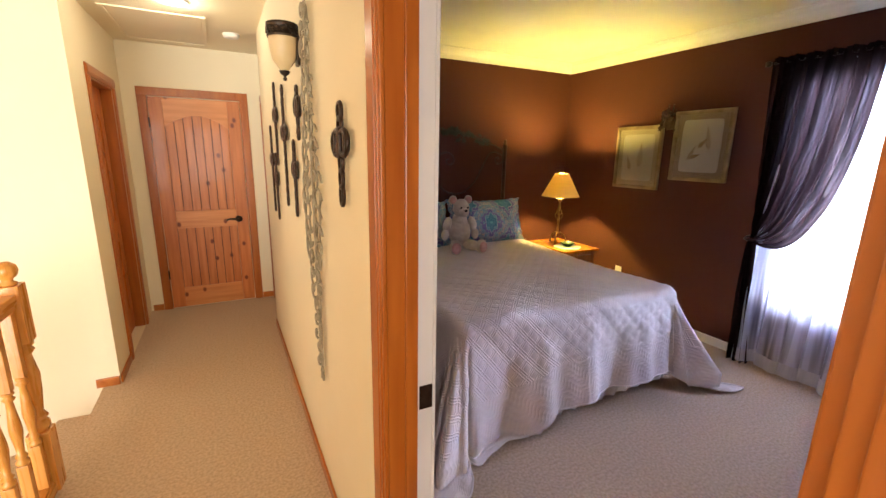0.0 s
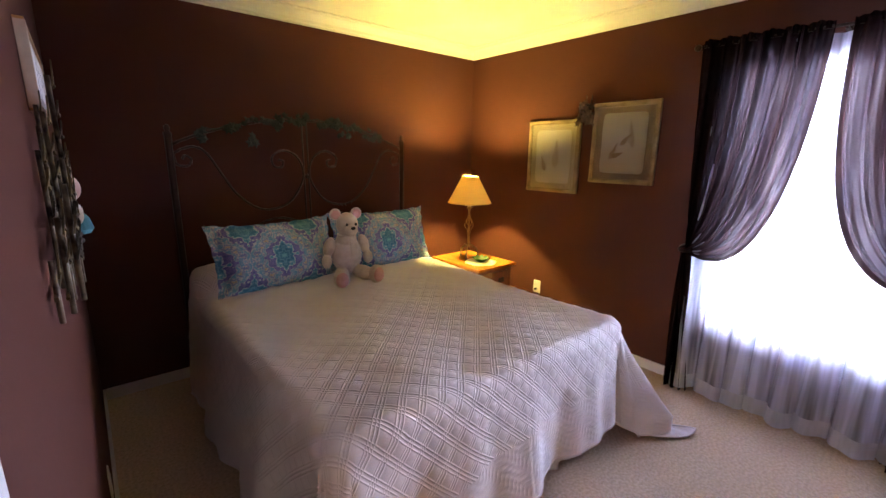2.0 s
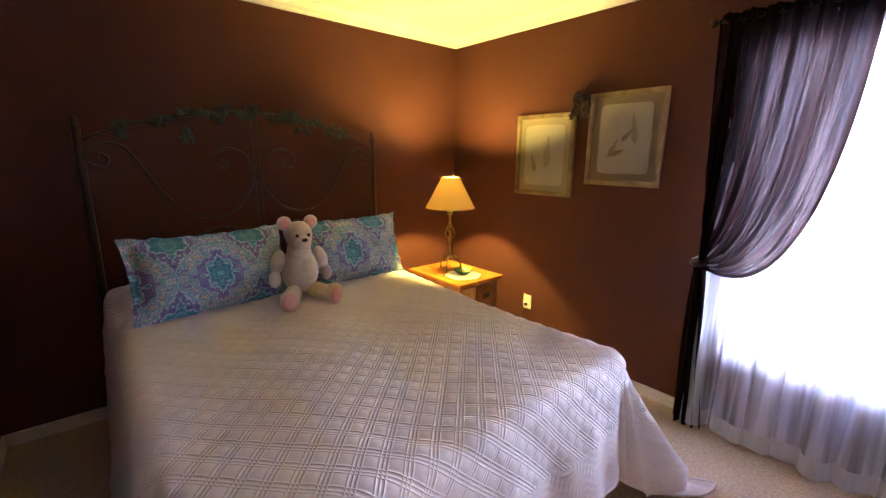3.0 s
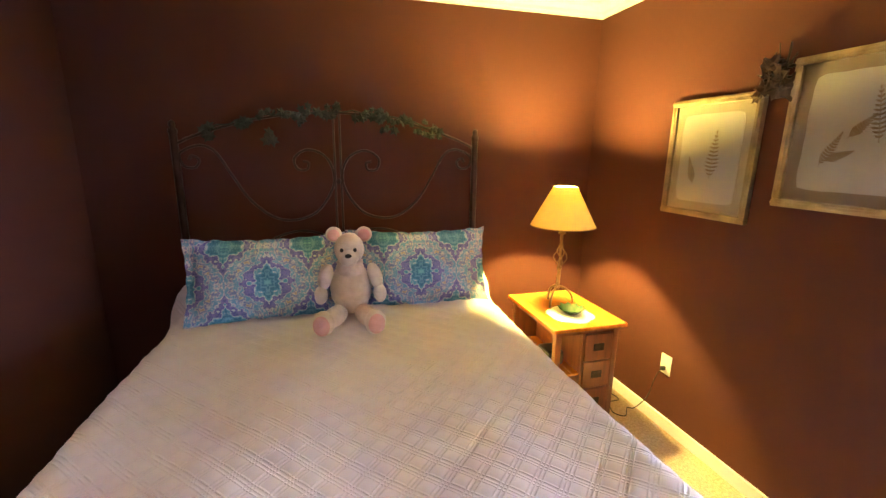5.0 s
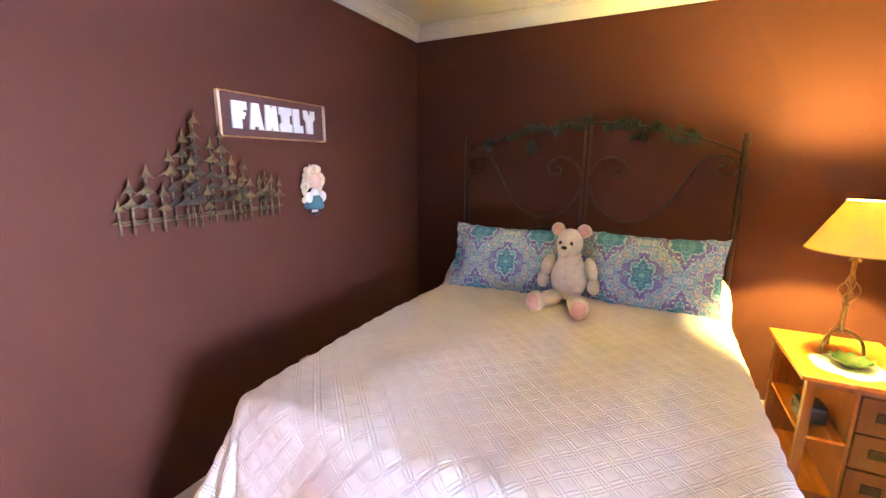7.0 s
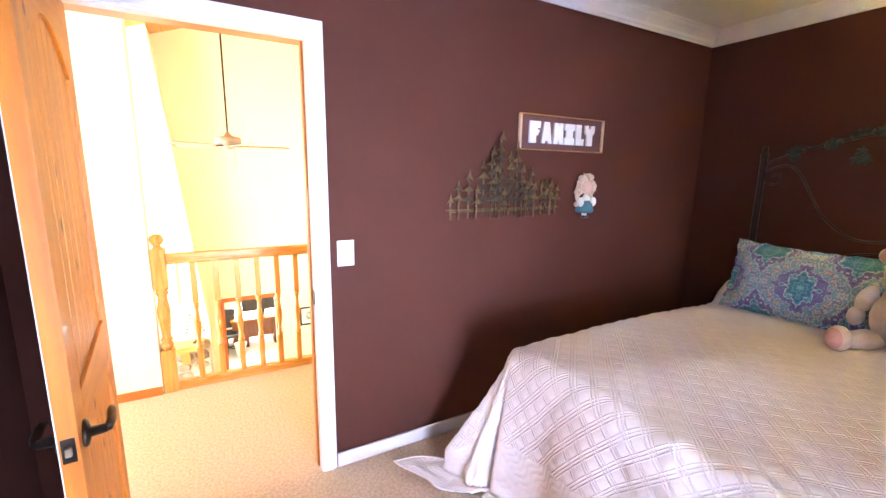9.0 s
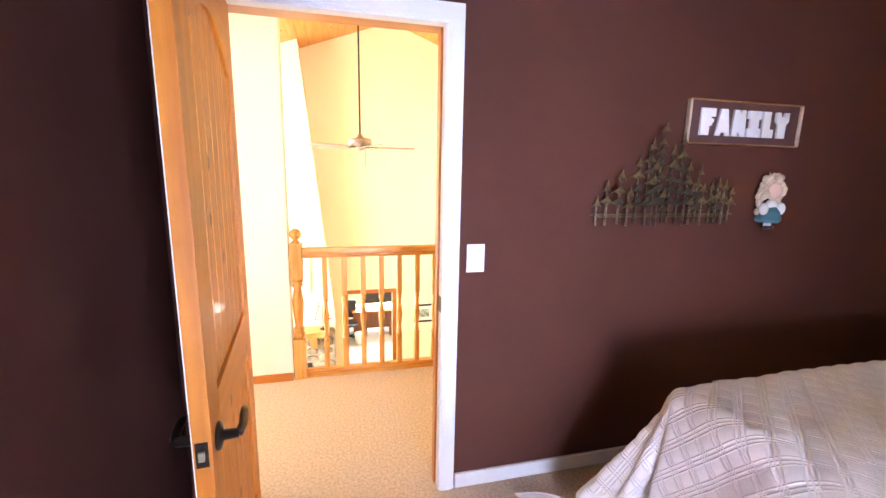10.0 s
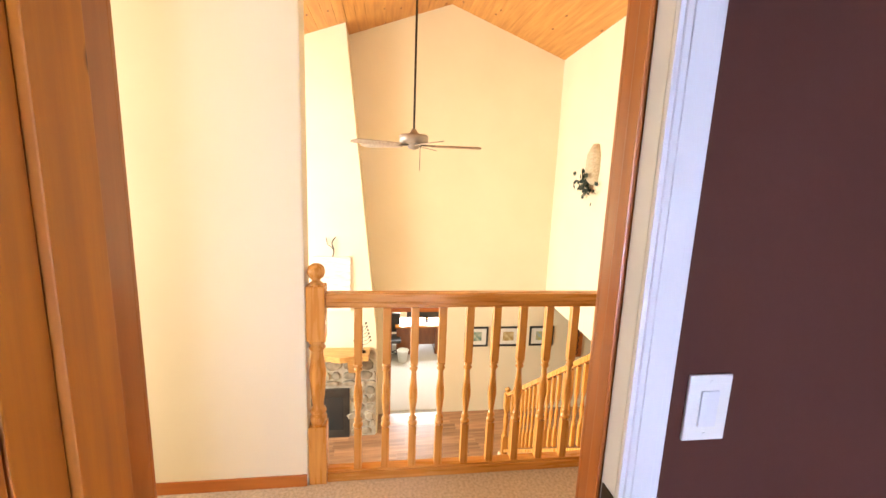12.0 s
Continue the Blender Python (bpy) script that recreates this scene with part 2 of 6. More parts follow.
VERDI = mat("aged_brass_foliage", (0.034, 0.025, 0.010), (0.145, 0.098, 0.034), rough=0.5, metal=0.3, scale=30)
STONE = mat("river_stone", (0.20, 0.17, 0.13), (0.40, 0.35, 0.28), rough=0.85, scale=9, fine=60, bump=0.5, depth=0.006, random_value=0.35)
MORTAR = mat("mortar", (0.36, 0.33, 0.28), (0.44, 0.41, 0.36), rough=0.95, scale=20, bump=0.5, depth=0.005)
BURL = wood("slab_mantel", (0.48, 0.24, 0.07), (0.66, 0.40, 0.15), axis=1, scale=4, rough=0.45)
GREEN = mat("green_glazed_glass", (0.05, 0.12, 0.05), (0.12, 0.22, 0.10), rough=0.12, scale=20, coat=0.5)
LACE = mat("crocheted_lace", (0.70, 0.68, 0.62), (0.78, 0.76, 0.70), rough=0.95, scale=80, fine=300, bump=0.8)
FANMETAL = mat("fan_pewter", (0.30, 0.25, 0.22), (0.40, 0.34, 0.30), rough=0.4, metal=0.4)
FANBLADE = mat("fan_blade", (0.30, 0.23, 0.18), (0.42, 0.34, 0.28), rough=0.45, stretch=(1, 8, 1))
SHEER = see_through("white_sheer", (0.82, 0.85, 1.0), 0.36, weave=0.34, streak=16, along=0.03)
HEM = see_through("white_sheer_hem", (0.85, 0.87, 0.95), 0.12, weave=0.04)


def gathered(name, color, behind, dense, open_, folds, threads):
    """Voile gathered in folds: dark folds and bright gaps put in as noise streaks of opacity down the cloth."""
    m = see_through(name, color, open_, behind=behind)
    n, l = m.node_tree.nodes, m.node_tree.links
    next(q for q in n if q.type == "BSDF_TRANSPARENT").inputs[0].default_value = (0.95, 0.78, 0.80, 1)
    uv, mp = n.new("ShaderNodeUVMap"), n.new("ShaderNodeMapping")
    mp.inputs["Scale"].default_value = (1, 0.07, 1)
    l.new(uv.outputs[0], mp.inputs[0])
    mix = next(q for q in n if q.type == "MIX_SHADER" and q.inputs[0].is_linked)
    out = []
    for scale, lo, hi in ((folds, 0.42, 0.60), (threads, 0.30, 0.66)):
        no, rg = n.new("ShaderNodeTexNoise"), n.new("ShaderNodeMapRange")
        no.inputs["Scale"].default_value, no.inputs["Detail"].default_value = scale, 2
        rg.inputs[1].default_value, rg.inputs[2].default_value = lo, hi
        l.new(mp.outputs[0], no.inputs["Vector"])
        l.new(no.outputs[0], rg.inputs[0])
        out.append(rg.outputs[0])
    mu, ad = n.new("ShaderNodeMath"), n.new("ShaderNodeMapRange")
    mu.operation = "MULTIPLY"
    l.new(out[0], mu.inputs[0])
    l.new(out[1], mu.inputs[1])
    ad.inputs[3].default_value, ad.inputs[4].default_value = dense, open_
    l.new(mu.outputs[0], ad.inputs[0])
    l.new(ad.outputs[0], mix.inputs[0])
    return m


PLUM = gathered("plum_voile", (0.022, 0.011, 0.012), (0.012, 0.0055, 0.0050), 0.0012, 0.028, 20, 95)
SHADE = see_through("lamp_shade_cloth", (0.85, 0.74, 0.46), 0.0, behind=(0.62, 0.47, 0.17))
GLASSY = mat("amber_glass", (0.60, 0.47, 0.27), (0.66, 0.53, 0.33), rough=0.3, scale=8)


# ---- making ----
def part(name, bm, material, parent=None, label="", smooth=False, **tags):
    me = bpy.data.meshes.new(name)
    if isinstance(bm, tuple):
        me.from_pydata(*bm)
    else:
        bm.to_mesh(me)
        bm.free()
    for m in material if isinstance(material, (list, tuple)) else (material,):
        me.materials.append(m)
    if smooth:
        me.shade_smooth()
    ob = new(name, me)
    ob.parent = parent
    return tagged(ob, label, **tags)


def thing(name, label, category, place=(0, 0, 0), group="", turn=0):
    ob = tagged(new(name), label, category, group)
    ob.matrix_basis = pose(*place, 0, 0, turn)
    return ob


def boxes(*specs, bevel=0.0, bm=None):
    """Boxes (x0, x1, y0, y1, z0, z1), edges rounded by bevel."""
    bm = bm or bmesh.new()
    for x0, x1, y0, y1, z0, z1 in specs:
        m = Matrix.Translation(((x0 + x1) / 2, (y0 + y1) / 2, (z0 + z1) / 2)) @ Matrix.Diagonal((abs(x1 - x0), abs(y1 - y0), abs(z1 - z0), 1))
        made = bmesh.ops.create_cube(bm, size=1, matrix=m)
        if bevel:
            edges = list({e for v in made["verts"] for e in v.link_edges})
            bmesh.ops.bevel(bm, geom=edges, offset=bevel, segments=2, affect="EDGES", profile=0.6)
    return bm


def turned(profile, segs=16, bm=None, place=(0, 0, 0), cap=True):
    """A lathe: (radius, height) points round a standing axis."""
    bm = bm or bmesh.new()
    rings = []
    for r, z in profile:
        rings.append([bm.verts.new((place[0] + r * math.cos(2 * math.pi * i / segs), place[1] + r * math.sin(2 * math.pi * i / segs), place[2] + z)) for i in range(segs)])
    for a, b in zip(rings, rings[1:]):
        for i in range(segs):
            bm.faces.new((a[i], a[(i + 1) % segs], b[(i + 1) % segs], b[i]))
    if cap:
        bm.faces.new(rings[0][::-1])
        bm.faces.new(rings[-1])
    return bm


def tube(points, r, segs=8, bm=None, closed=False):
    bm = bm or bmesh.new()
    pts = [Vector(p) for p in points]
    radii = r if isinstance(r, (list, tuple)) else [r] * len(pts)
    rings, side = [], None
    for i, p in enumerate(pts):
        way = (pts[min(i + 1, len(pts) - 1)] - pts[max(i - 1, 0)]).normalized()
        if side is None:
            side = way.orthogonal().normalized()
        side = (side - way * side.dot(way)).normalized()
        up = way.cross(side)
        rings.append([bm.verts.new(p + (side * math.cos(2 * math.pi * k / segs) + up * math.sin(2 * math.pi * k / segs)) * radii[i]) for k in range(segs)])
    for a, b in zip(rings, rings[1:]):
        for k in range(segs):
            bm.faces.new((a[k], a[(k + 1) % segs], b[(k + 1) % segs], b[k]))
    bm.faces.new(rings[0][::-1])
    bm.faces.new(rings[-1])
    return bm


def smooth_line(ctrl, n=8):
    """A smooth line through the given points."""
    p = [Vector(c) for c in ctrl]
    p = [p[0] * 2 - p[1]] + p + [p[-1] * 2 - p[-2]]
    out = []
    for i in range(1, len(p) - 2):
        for k in range(n):
            t = k / n
            out.append(0.5 * (2 * p[i] + (p[i + 1] - p[i - 1]) * t + (2 * p[i - 1] - 5 * p[i] + 4 * p[i + 1] - p[i + 2]) * t * t + (3 * p[i] - p[i - 1] - 3 * p[i + 1] + p[i + 2]) * t ** 3))
    return out + [p[-2]]


def spiral(cx, cz, r0, r1, a0, a1, y, n=24):
    return [(cx + (r0 + (r1 - r0) * i / n) * math.cos(a0 + (a1 - a0) * i / n), y, cz + (r0 + (r1 - r0) * i / n) * math.sin(a0 + (a1 - a0) * i / n)) for i in range(n + 1)]


def prism(outline, depth, bm=None, m=None):
    """A flat outline (x, z) with a thickness along y."""
    bm = bm or bmesh.new()
    m = m or Matrix()
    front = [bm.verts.new(m @ Vector((x, 0, z))) for x, z in outline]
    back = [bm.verts.new(m @ Vector((x, depth, z))) for x, z in outline]
    k = len(outline)
    bm.faces.new(front)
    bm.faces.new(back[::-1])
    for i in range(k):
        bm.faces.new((front[i], back[i], back[(i + 1) % k], front[(i + 1) % k]))
    return bm


def blob(bm, c, r, scale=(1, 1, 1), turn=None, index=0, segs=16):
    m = Matrix.Translation(c) @ (turn or Matrix()) @ Matrix.Diagonal((*scale, 1))
    made = bmesh.ops.create_uvsphere(bm, u_segments=segs, v_segments=max(8, segs // 2), radius=r, matrix=m)
    for f in {f for v in made["verts"] for f in v.link_faces}:
        f.material_index = index
        f.smooth = True
    return bm


def structure(name, bm, material, parent=None, label=""):
    return part(name, bm, material, parent, label, kind="structure")


# ---- bedroom shell ----
T = 0.12
wall_west = structure("wall_west", boxes((0.418, ROOM_W, ROOM_S, DOOR_Y0 - 0.02, 0, CEIL), (0.418, ROOM_W, DOOR_Y1 + 0.02, NW_Y, 0, CEIL), (0.418, ROOM_W, DOOR_Y0 - 0.02, DOOR_Y1 + 0.02, DOOR_H + 0.02, CEIL)), BROWN)
structure("wall_hall_east", boxes((HALL_X, 0.4175, -2.0, DOOR_Y0 - 0.02, 0, HALL_CEIL), (HALL_X, 0.4175, DOOR_Y1 + 0.02, 3.97, 0, HALL_CEIL), (HALL_X, 0.4175, DOOR_Y0 - 0.02, DOOR_Y1 + 0.02, DOOR_H + 0.02, HALL_CEIL)), CREAM)
north = boxes((ROOM_W - 0.08, ROOM_E + T, ROOM_N, ROOM_N + T, 0, CEIL))
for v in north.verts:
    v.co.y += (NW_Y - ROOM_N) * (ROOM_E - v.co.x) / (ROOM_E - ROOM_W) + 0.002
structure("wall_north", north, BROWN)
structure("wall_south", boxes((0.418, ROOM_E + T, ROOM_S - T, ROOM_S - 0.002, 0, CEIL)), BROWN)
WY0, WY1, WZ0, WZ1 = 0.52, 1.60, 0.50, 2.12
structure("wall_east", boxes((ROOM_E, ROOM_E + 0.16, ROOM_S, WY0, 0, CEIL), (ROOM_E, ROOM_E + 0.16, WY1, ROOM_N, 0, CEIL), (ROOM_E, ROOM_E + 0.16, WY0, WY1, 0, WZ0), (ROOM_E, ROOM_E + 0.16, WY0, WY1, WZ1, CEIL)), BROWN)
structure("ceiling", boxes((0.42, ROOM_E + T, ROOM_S - T, ROOM_N + T, CEIL, CEIL + 0.12)), CEILPAINT)
structure("floor", boxes((0.40, ROOM_E + T, ROOM_S - T, ROOM_N + T, -0.25, 0)), CARPET)


def crown_run(a, b, inward):
    """A crown moulding along the wall from a to b."""
    a, b, n = Vector(a), Vector(b), Vector(inward)
    prof = [(0.0, -0.098), (0.012, -0.098), (0.014, -0.088), (0.022, -0.080), (0.026, -0.062), (0.044, -0.040), (0.066, -0.026), (0.072, -0.014), (0.086, -0.010), (0.088, 0.0), (0.0, 0.0)]
    bm = bmesh.new()
    along = (b - a).normalized()
    rings = []
    for p, s in ((a, 1), (b, -1)):
        rings.append([bm.verts.new(p + n * (d + 0.001) + along * s * d + Vector((0, 0, CEIL - 0.001 + h))) for d, h in prof])
    k = len(prof)
    for i in range(k):
        bm.faces.new((rings[0][i], rings[0][(i + 1) % k], rings[1][(i + 1) % k], rings[1][i]))
    bmesh.ops.recalc_face_normals(bm, faces=bm.faces)
    return bm


crown = tagged(new("crown_moulding"), "white painted stepped crown moulding round the brown bedroom walls", kind="structure")
cs = [(ROOM_W, ROOM_S), (ROOM_W, NW_Y), (ROOM_E, ROOM_N), (ROOM_E, ROOM_S)]
for i, inward in enumerate([(1, 0, 0), (0, -1, 0), (-1, 0, 0), (0, 1, 0)]):
    a, b = cs[i], cs[(i + 1) % 4]
    part("moulding", crown_run((*a, 0), (*b, 0), inward), WHITE, crown)


def baseboard(name, runs, material, h=0.075, t=0.014, z=0.0):
    bm = bmesh.new()
    for x0, x1, y0, y1 in runs:
        boxes((x0, x1, y0, y1, z, z + h), bm=bm, bevel=0.004)
    return structure(name, bm, material)


baseboard("baseboard", [(ROOM_W + 0.001, ROOM_W + 0.015, DOOR_Y1 + 0.081, NW_Y - 0.001),
                        (ROOM_E - 0.015, ROOM_E - 0.001, ROOM_S, ROOM_N - 0.001), (ROOM_W + 0.015, ROOM_E - 0.016, ROOM_S + 0.001, ROOM_S + 0.015)], WHITE)


skew = boxes((ROOM_W + 0.016, ROOM_E - 0.016, ROOM_N - 0.014, ROOM_N, 0, 0.075), bevel=0.004)
for v in skew.verts:
    v.co.y += (NW_Y - ROOM_N) * (ROOM_E - v.co.x) / (ROOM_E - ROOM_W)
structure("baseboard", skew, WHITE)


def casing(name, axis, face, out, a0, a1, top, material, w=0.075, t=0.018, z0=0.0):
    """Door or window trim round an opening from a0 to a1, on the wall face, standing out by t towards out."""
    frame_ob = tagged(new(name), kind="structure")
    for nm, (p0, p1, z_0, z_1) in {"left_casing": (a0 - w, a0, z0, top), "right_casing": (a1, a1 + w, z0, top), "head_casing": (a0 - w, a1 + w, top + 0.0005, top + w)}.items():
        bm = bmesh.new()
        steps = ((0.0, 1.0, t * 0.62), (0.12, 0.88, t * 0.86), (0.26, 0.74, t))
        for s0, s1, d in steps:
            lo, hi = sorted((face + out * 0.0008, face + out * d))
            if nm == "head_casing":
                q = (p0 + w * s0 * 0.3, p1 - w * s0 * 0.3, z_0 + w * s0, z_0 + w * s1)
            else:
                q = (p0 + w * s0, p0 + w * s1, z_0, z_1)
            boxes((lo, hi, *q) if axis == "y" else (q[0], q[1], lo, hi, q[2], q[3]), bm=bm, bevel=0.0015)
        part(nm, bm, material, frame_ob)
    return frame_ob


casing("door_casing_bedroom", "y", ROOM_W, 1, DOOR_Y0, DOOR_Y1, DOOR_H, WHITE)
casing("door_casing_hall", "y", HALL_X, -1, DOOR_Y0, DOOR_Y1, DOOR_H, TRIM, w=0.10)
jamb = tagged(new("door_jamb"), "door jamb, stained orange towards the hall and white towards the bedroom", kind="structure")
for nm, y0, y1 in (("north_jamb", DOOR_Y1, DOOR_Y1 + 0.0195), ("south_jamb", DOOR_Y0 - 0.0195, DOOR_Y0)):
    part(nm, boxes((HALL_X, 0.455, y0, y1, 0, DOOR_H)), TRIM, jamb)
    part(nm, boxes((0.4552, ROOM_W, y0, y1, 0, DOOR_H)), WHITE if nm[0] == "n" else TRIM, jamb)
part("head_jamb", boxes((HALL_X, 0.455, DOOR_Y0 - 0.0195, DOOR_Y1 + 0.0195, DOOR_H + 0.0003, DOOR_H + 0.0195)), TRIM_Y, jamb)
part("head_jamb", boxes((0.4552, ROOM_W, DOOR_Y0 - 0.0195, DOOR_Y1 + 0.0195, DOOR_H + 0.0003, DOOR_H + 0.0195)), WHITE, jamb)
part("door_stop", boxes((0.42, 0.4545, DOOR_Y1 - 0.010, DOOR_Y1 - 0.0005, 0.0, DOOR_H), bevel=0.003), TRIM, jamb)
part("strike_plate", boxes((0.462, 0.5005, DOOR_Y1 - 0.003, DOOR_Y1 - 0.0004, 0.89, 0.96), bevel=0.001), BRONZE, jamb, "dark bronze strike plate")


# ---- doors ----
def plank_door(parent, w, h, material, cross, planks=7, t=0.04):
    """An arched-top knotty door of two plank panels, in its own x (width), y (thickness), z."""
    st = 0.11
    part("stile", boxes((0, st, -t / 2, t / 2, 0, h), bevel=0.002), material, parent)
    part("stile", boxes((w - st, w, -t / 2, t / 2, 0, h), bevel=0.002), material, parent)
    lock0, lock1 = 0.80, 0.97
    part("bottom_rail", boxes((st + 0.0005, w - st - 0.0005, -t / 2, t / 2, 0, 0.2), bevel=0.002), cross, parent)
    part("lock_rail", boxes((st + 0.0005, w - st - 0.0005, -t / 2, t / 2, lock0, lock1), bevel=0.002), cross, parent)
    n = 16
    out = [(st + 0.0005, h), (st + 0.0005, h - 0.26)]
    out += [(st + (w - 2 * st) * i / n + (0.0005 if i == 0 else -0.0005 if i == n else 0), h - 0.26 + 0.11 * math.sin(math.pi * i / n)) for i in range(1, n)]
    out += [(w - st - 0.0005, h - 0.26), (w - st - 0.0005, h)]
    part("top_rail", prism(out, t, m=Matrix.Translation((0, -t / 2, 0))), cross, parent)
    pw = (w - 2 * st) / planks
    for lo, hi in ((0.198, lock0 + 0.002), (lock1 - 0.002, h - 0.15)):
        for i in range(planks):
            part("plank", boxes((st + i * pw + 0.0028, st + (i + 1) * pw - 0.0028, -t / 2 + 0.010, t / 2 - 0.010, lo, hi), bevel=0.0030), material, parent)
        part("panel_core", boxes((st + 0.001, w - st - 0.001, -0.003, 0.003, lo, hi)), DARKWOOD, parent)


def lever(parent, x, side, t=0.04, z=0.88, toward=-1):
    bm = turned([(0.033, 0), (0.034, 0.004), (0.030, 0.010), (0.013, 0.014), (0.011, 0.045)], segs=20)
    m = Matrix.Translation((x, side * t / 2, z)) @ Matrix.Rotation(-side * math.pi / 2, 4, "X")
    bmesh.ops.transform(bm, matrix=m, verts=bm.verts)
    y = side * (t / 2 + 0.045)
    tube(smooth_line([(x, y, z), (x + toward * 0.03, y + side * 0.006, z + 0.003), (x + toward * 0.08, y + side * 0.004, z + 0.006), (x + toward * 0.115, y, z - 0.004)], 5), [0.011] * 11 + [0.009] * 4 + [0.006], bm=bm)
    return part("lever_handle", bm, BRONZE, parent, "oil-rubbed bronze lever handle", smooth=True)


leaf = thing("open_door", "open honey knotty pine plank door with arched panel and black lever", "door", (ROOM_W + 0.004, DOOR_Y0 + 0.024, 0.012), turn=DOOR_TURN)
plank_door(leaf, 0.815, 2.05, PINE, PINE_X)
lever(leaf, 0.75, 1)
lever(leaf, 0.75, -1)
part("latch_plate", boxes((0.8152, 0.8172, -0.013, 0.013, 0.85, 0.91), bevel=0.0005), BRONZE, leaf, "dark bronze latch plate")
part("latch_bolt", boxes((0.8172, 0.827, -0.006, 0.006, 0.87, 0.89), bevel=0.001), PEWTER, leaf)
part("edge_paint", boxes((0.8151, 0.8156, -0.0195, -0.0172, 0.0, 2.05)), WHITE, leaf, "strip of white paint on the door edge")
for z in (0.25, 1.05, 1.85):
    part("hinge", turned([(0.006, 0), (0.006, 0.09)], 10, place=(0.0, -0.024, z)), BRONZE, leaf)

# ---- hall ----
EDGE = -0.765
structure("hall_floor", boxes((EDGE - 0.03, 0.3995, -2.0, 3.31, -0.26, 0), (-0.70, 0.3995, 3.31, 3.93, -0.26, 0), (-0.70, 0.60, 3.9305, 4.92, -0.26, 0)), CARPET)
structure("hall_ceiling", boxes((EDGE - 0.12, 0.417, -2.0, 3.93, HALL_CEIL, HALL_CEIL + 0.1), (EDGE - 0.12, 0.62, 3.9305, 4.95, HALL_CEIL, HALL_CEIL + 0.1)), CREAM)
structure("hall_wall_end", boxes((-0.82, 0.62, 4.80, 4.92, 0, HALL_CEIL)), CREAM)
structure("hall_wall_recess", boxes((0.445, 0.60, 3.945, 4.799, 0, HALL_CEIL)), CREAM)
structure("hall_wall_return", boxes((HALL_X, 0.4175, 3.9305, 3.944, 0, HALL_CEIL)), CREAM)
structure("hall_wall_west", boxes((-0.82, -0.70, 3.312, 3.74, LOW, HALL_CEIL), (-0.82, -0.70, 4.43, 4.799, LOW, HALL_CEIL), (-0.82, -0.70, 3.74, 4.43, 2.04, HALL_CEIL), (-0.82, -0.70, 3.74, 4.43, LOW, 0.0)), CREAM)
structure("side_door_jamb", boxes((-0.82, -0.7005, 3.7405, 3.752, 0, 2.028), (-0.82, -0.7005, 4.418, 4.4295, 0, 2.028), (-0.82, -0.7005, 3.7405, 4.4295, 2.0285, 2.0395)), TRIM)
side = boxes((-6.2, -0.7001, 3.31, 3.43, -0.75, 4.6))
for v in side.verts:
    v.co.y += (-0.7 - v.co.x) / 5.5 * 0.22
structure("great_wall_north", side, CREAM)
structure("hall_wall_south", boxes((EDGE - 0.12, 0.334, -2.12, -2.0, -0.3, HALL_CEIL)), CREAM)
structure("wall_beside_rail", boxes((EDGE - 0.12, EDGE, -2.0, 0.162, LOW, 4.6), bevel=0.008), CREAM)
baseboard("hall_baseboard", [(HALL_X - 0.013, HALL_X - 0.001, DOOR_Y1 + 0.101, 3.93), (HALL_X - 0.013, HALL_X - 0.001, -2.0, DOOR_Y0 - 0.101), (EDGE + 0.001, EDGE + 0.013, -2.0, 0.157),
                             (-0.699, -0.687, 3.32, 3.664), (-0.68, -0.592, 4.787, 4.799), (0.322, 0.444, 4.787, 4.799), (-0.83, -0.70, 3.296, 3.309)], TRIM_Y, h=0.06, t=0.012)
hall_frame = casing("door_casing_hall_end", "x", 4.80, -1, -0.515, 0.245, 2.04, TRIM)
hall_door = thing("closed_hall_door", "closed knotty pine plank door with black lever ending the hall", "door", (-0.51, 4.792, 0.012))
plank_door(hall_door, 0.75, 2.02, PINE_RED, PINE_PALE, t=0.03)
lever(hall_door, 0.66, -1, t=0.03, z=0.87)
for z in (0.3, 1.75):
    part("hinge", turned([(0.006, 0), (0.006, 0.09)], 10, place=(-0.003, -0.02, z)), BRONZE, hall_door)
casing("door_casing_hall_side", "y", -0.70, 1, 3.74, 4.43, 2.04, TRIM)
side_door = thing("ajar_side_door", "stained knotty pine door with black hinges beside the hall", "door", (-0.792, 3.757, 0.012), turn=90)
plank_door(side_door, 0.655, 2.012, PINE_RED, PINE_RED, t=0.034)
for z in (0.25, 1.0, 1.72):
    part("hinge", boxes((0.0, 0.035, -0.030, -0.0175, z, z + 0.09), bevel=0.002), BRONZE, side_door)
casing("door_casing_recess", "y", 0.445, -1, 4.06, 4.70, 2.03, TRIM)
attic = thing("attic_hatch", "cream painted attic hatch with a thin frame in the hall ceiling", "hatch", (-0.285, 4.17, HALL_CEIL))
part("panel", boxes((-0.28, 0.28, -0.44, 0.44, -0.006, -0.001), bevel=0.003), CREAM, attic)
for x0, x1, y0, y1 in ((-0.31, -0.281, -0.47, 0.47), (0.281, 0.31, -0.47, 0.47), (-0.2805, 0.2805, -0.47, -0.441), (-0.2805, 0.2805, 0.441, 0.47)):
    part("frame", boxes((x0, x1, y0, y1, -0.011, -0.001), bevel=0.003), CREAM, attic)
smoke = thing("smoke_detector", "round white smoke detector on the hall ceiling", "smoke detector", (0.20, 4.09, HALL_CEIL - 0.001))
part("body", turned([(0.062, 0), (0.064, -0.012), (0.056, -0.030), (0.03, -0.036), (0.01, -0.037)], 24), PLATE, smoke, smooth=True)
down = thing("downlight", "lit round recessed downlight in the hall ceiling", "ceiling light", (-0.146, 3.40, HALL_CEIL - 0.001))
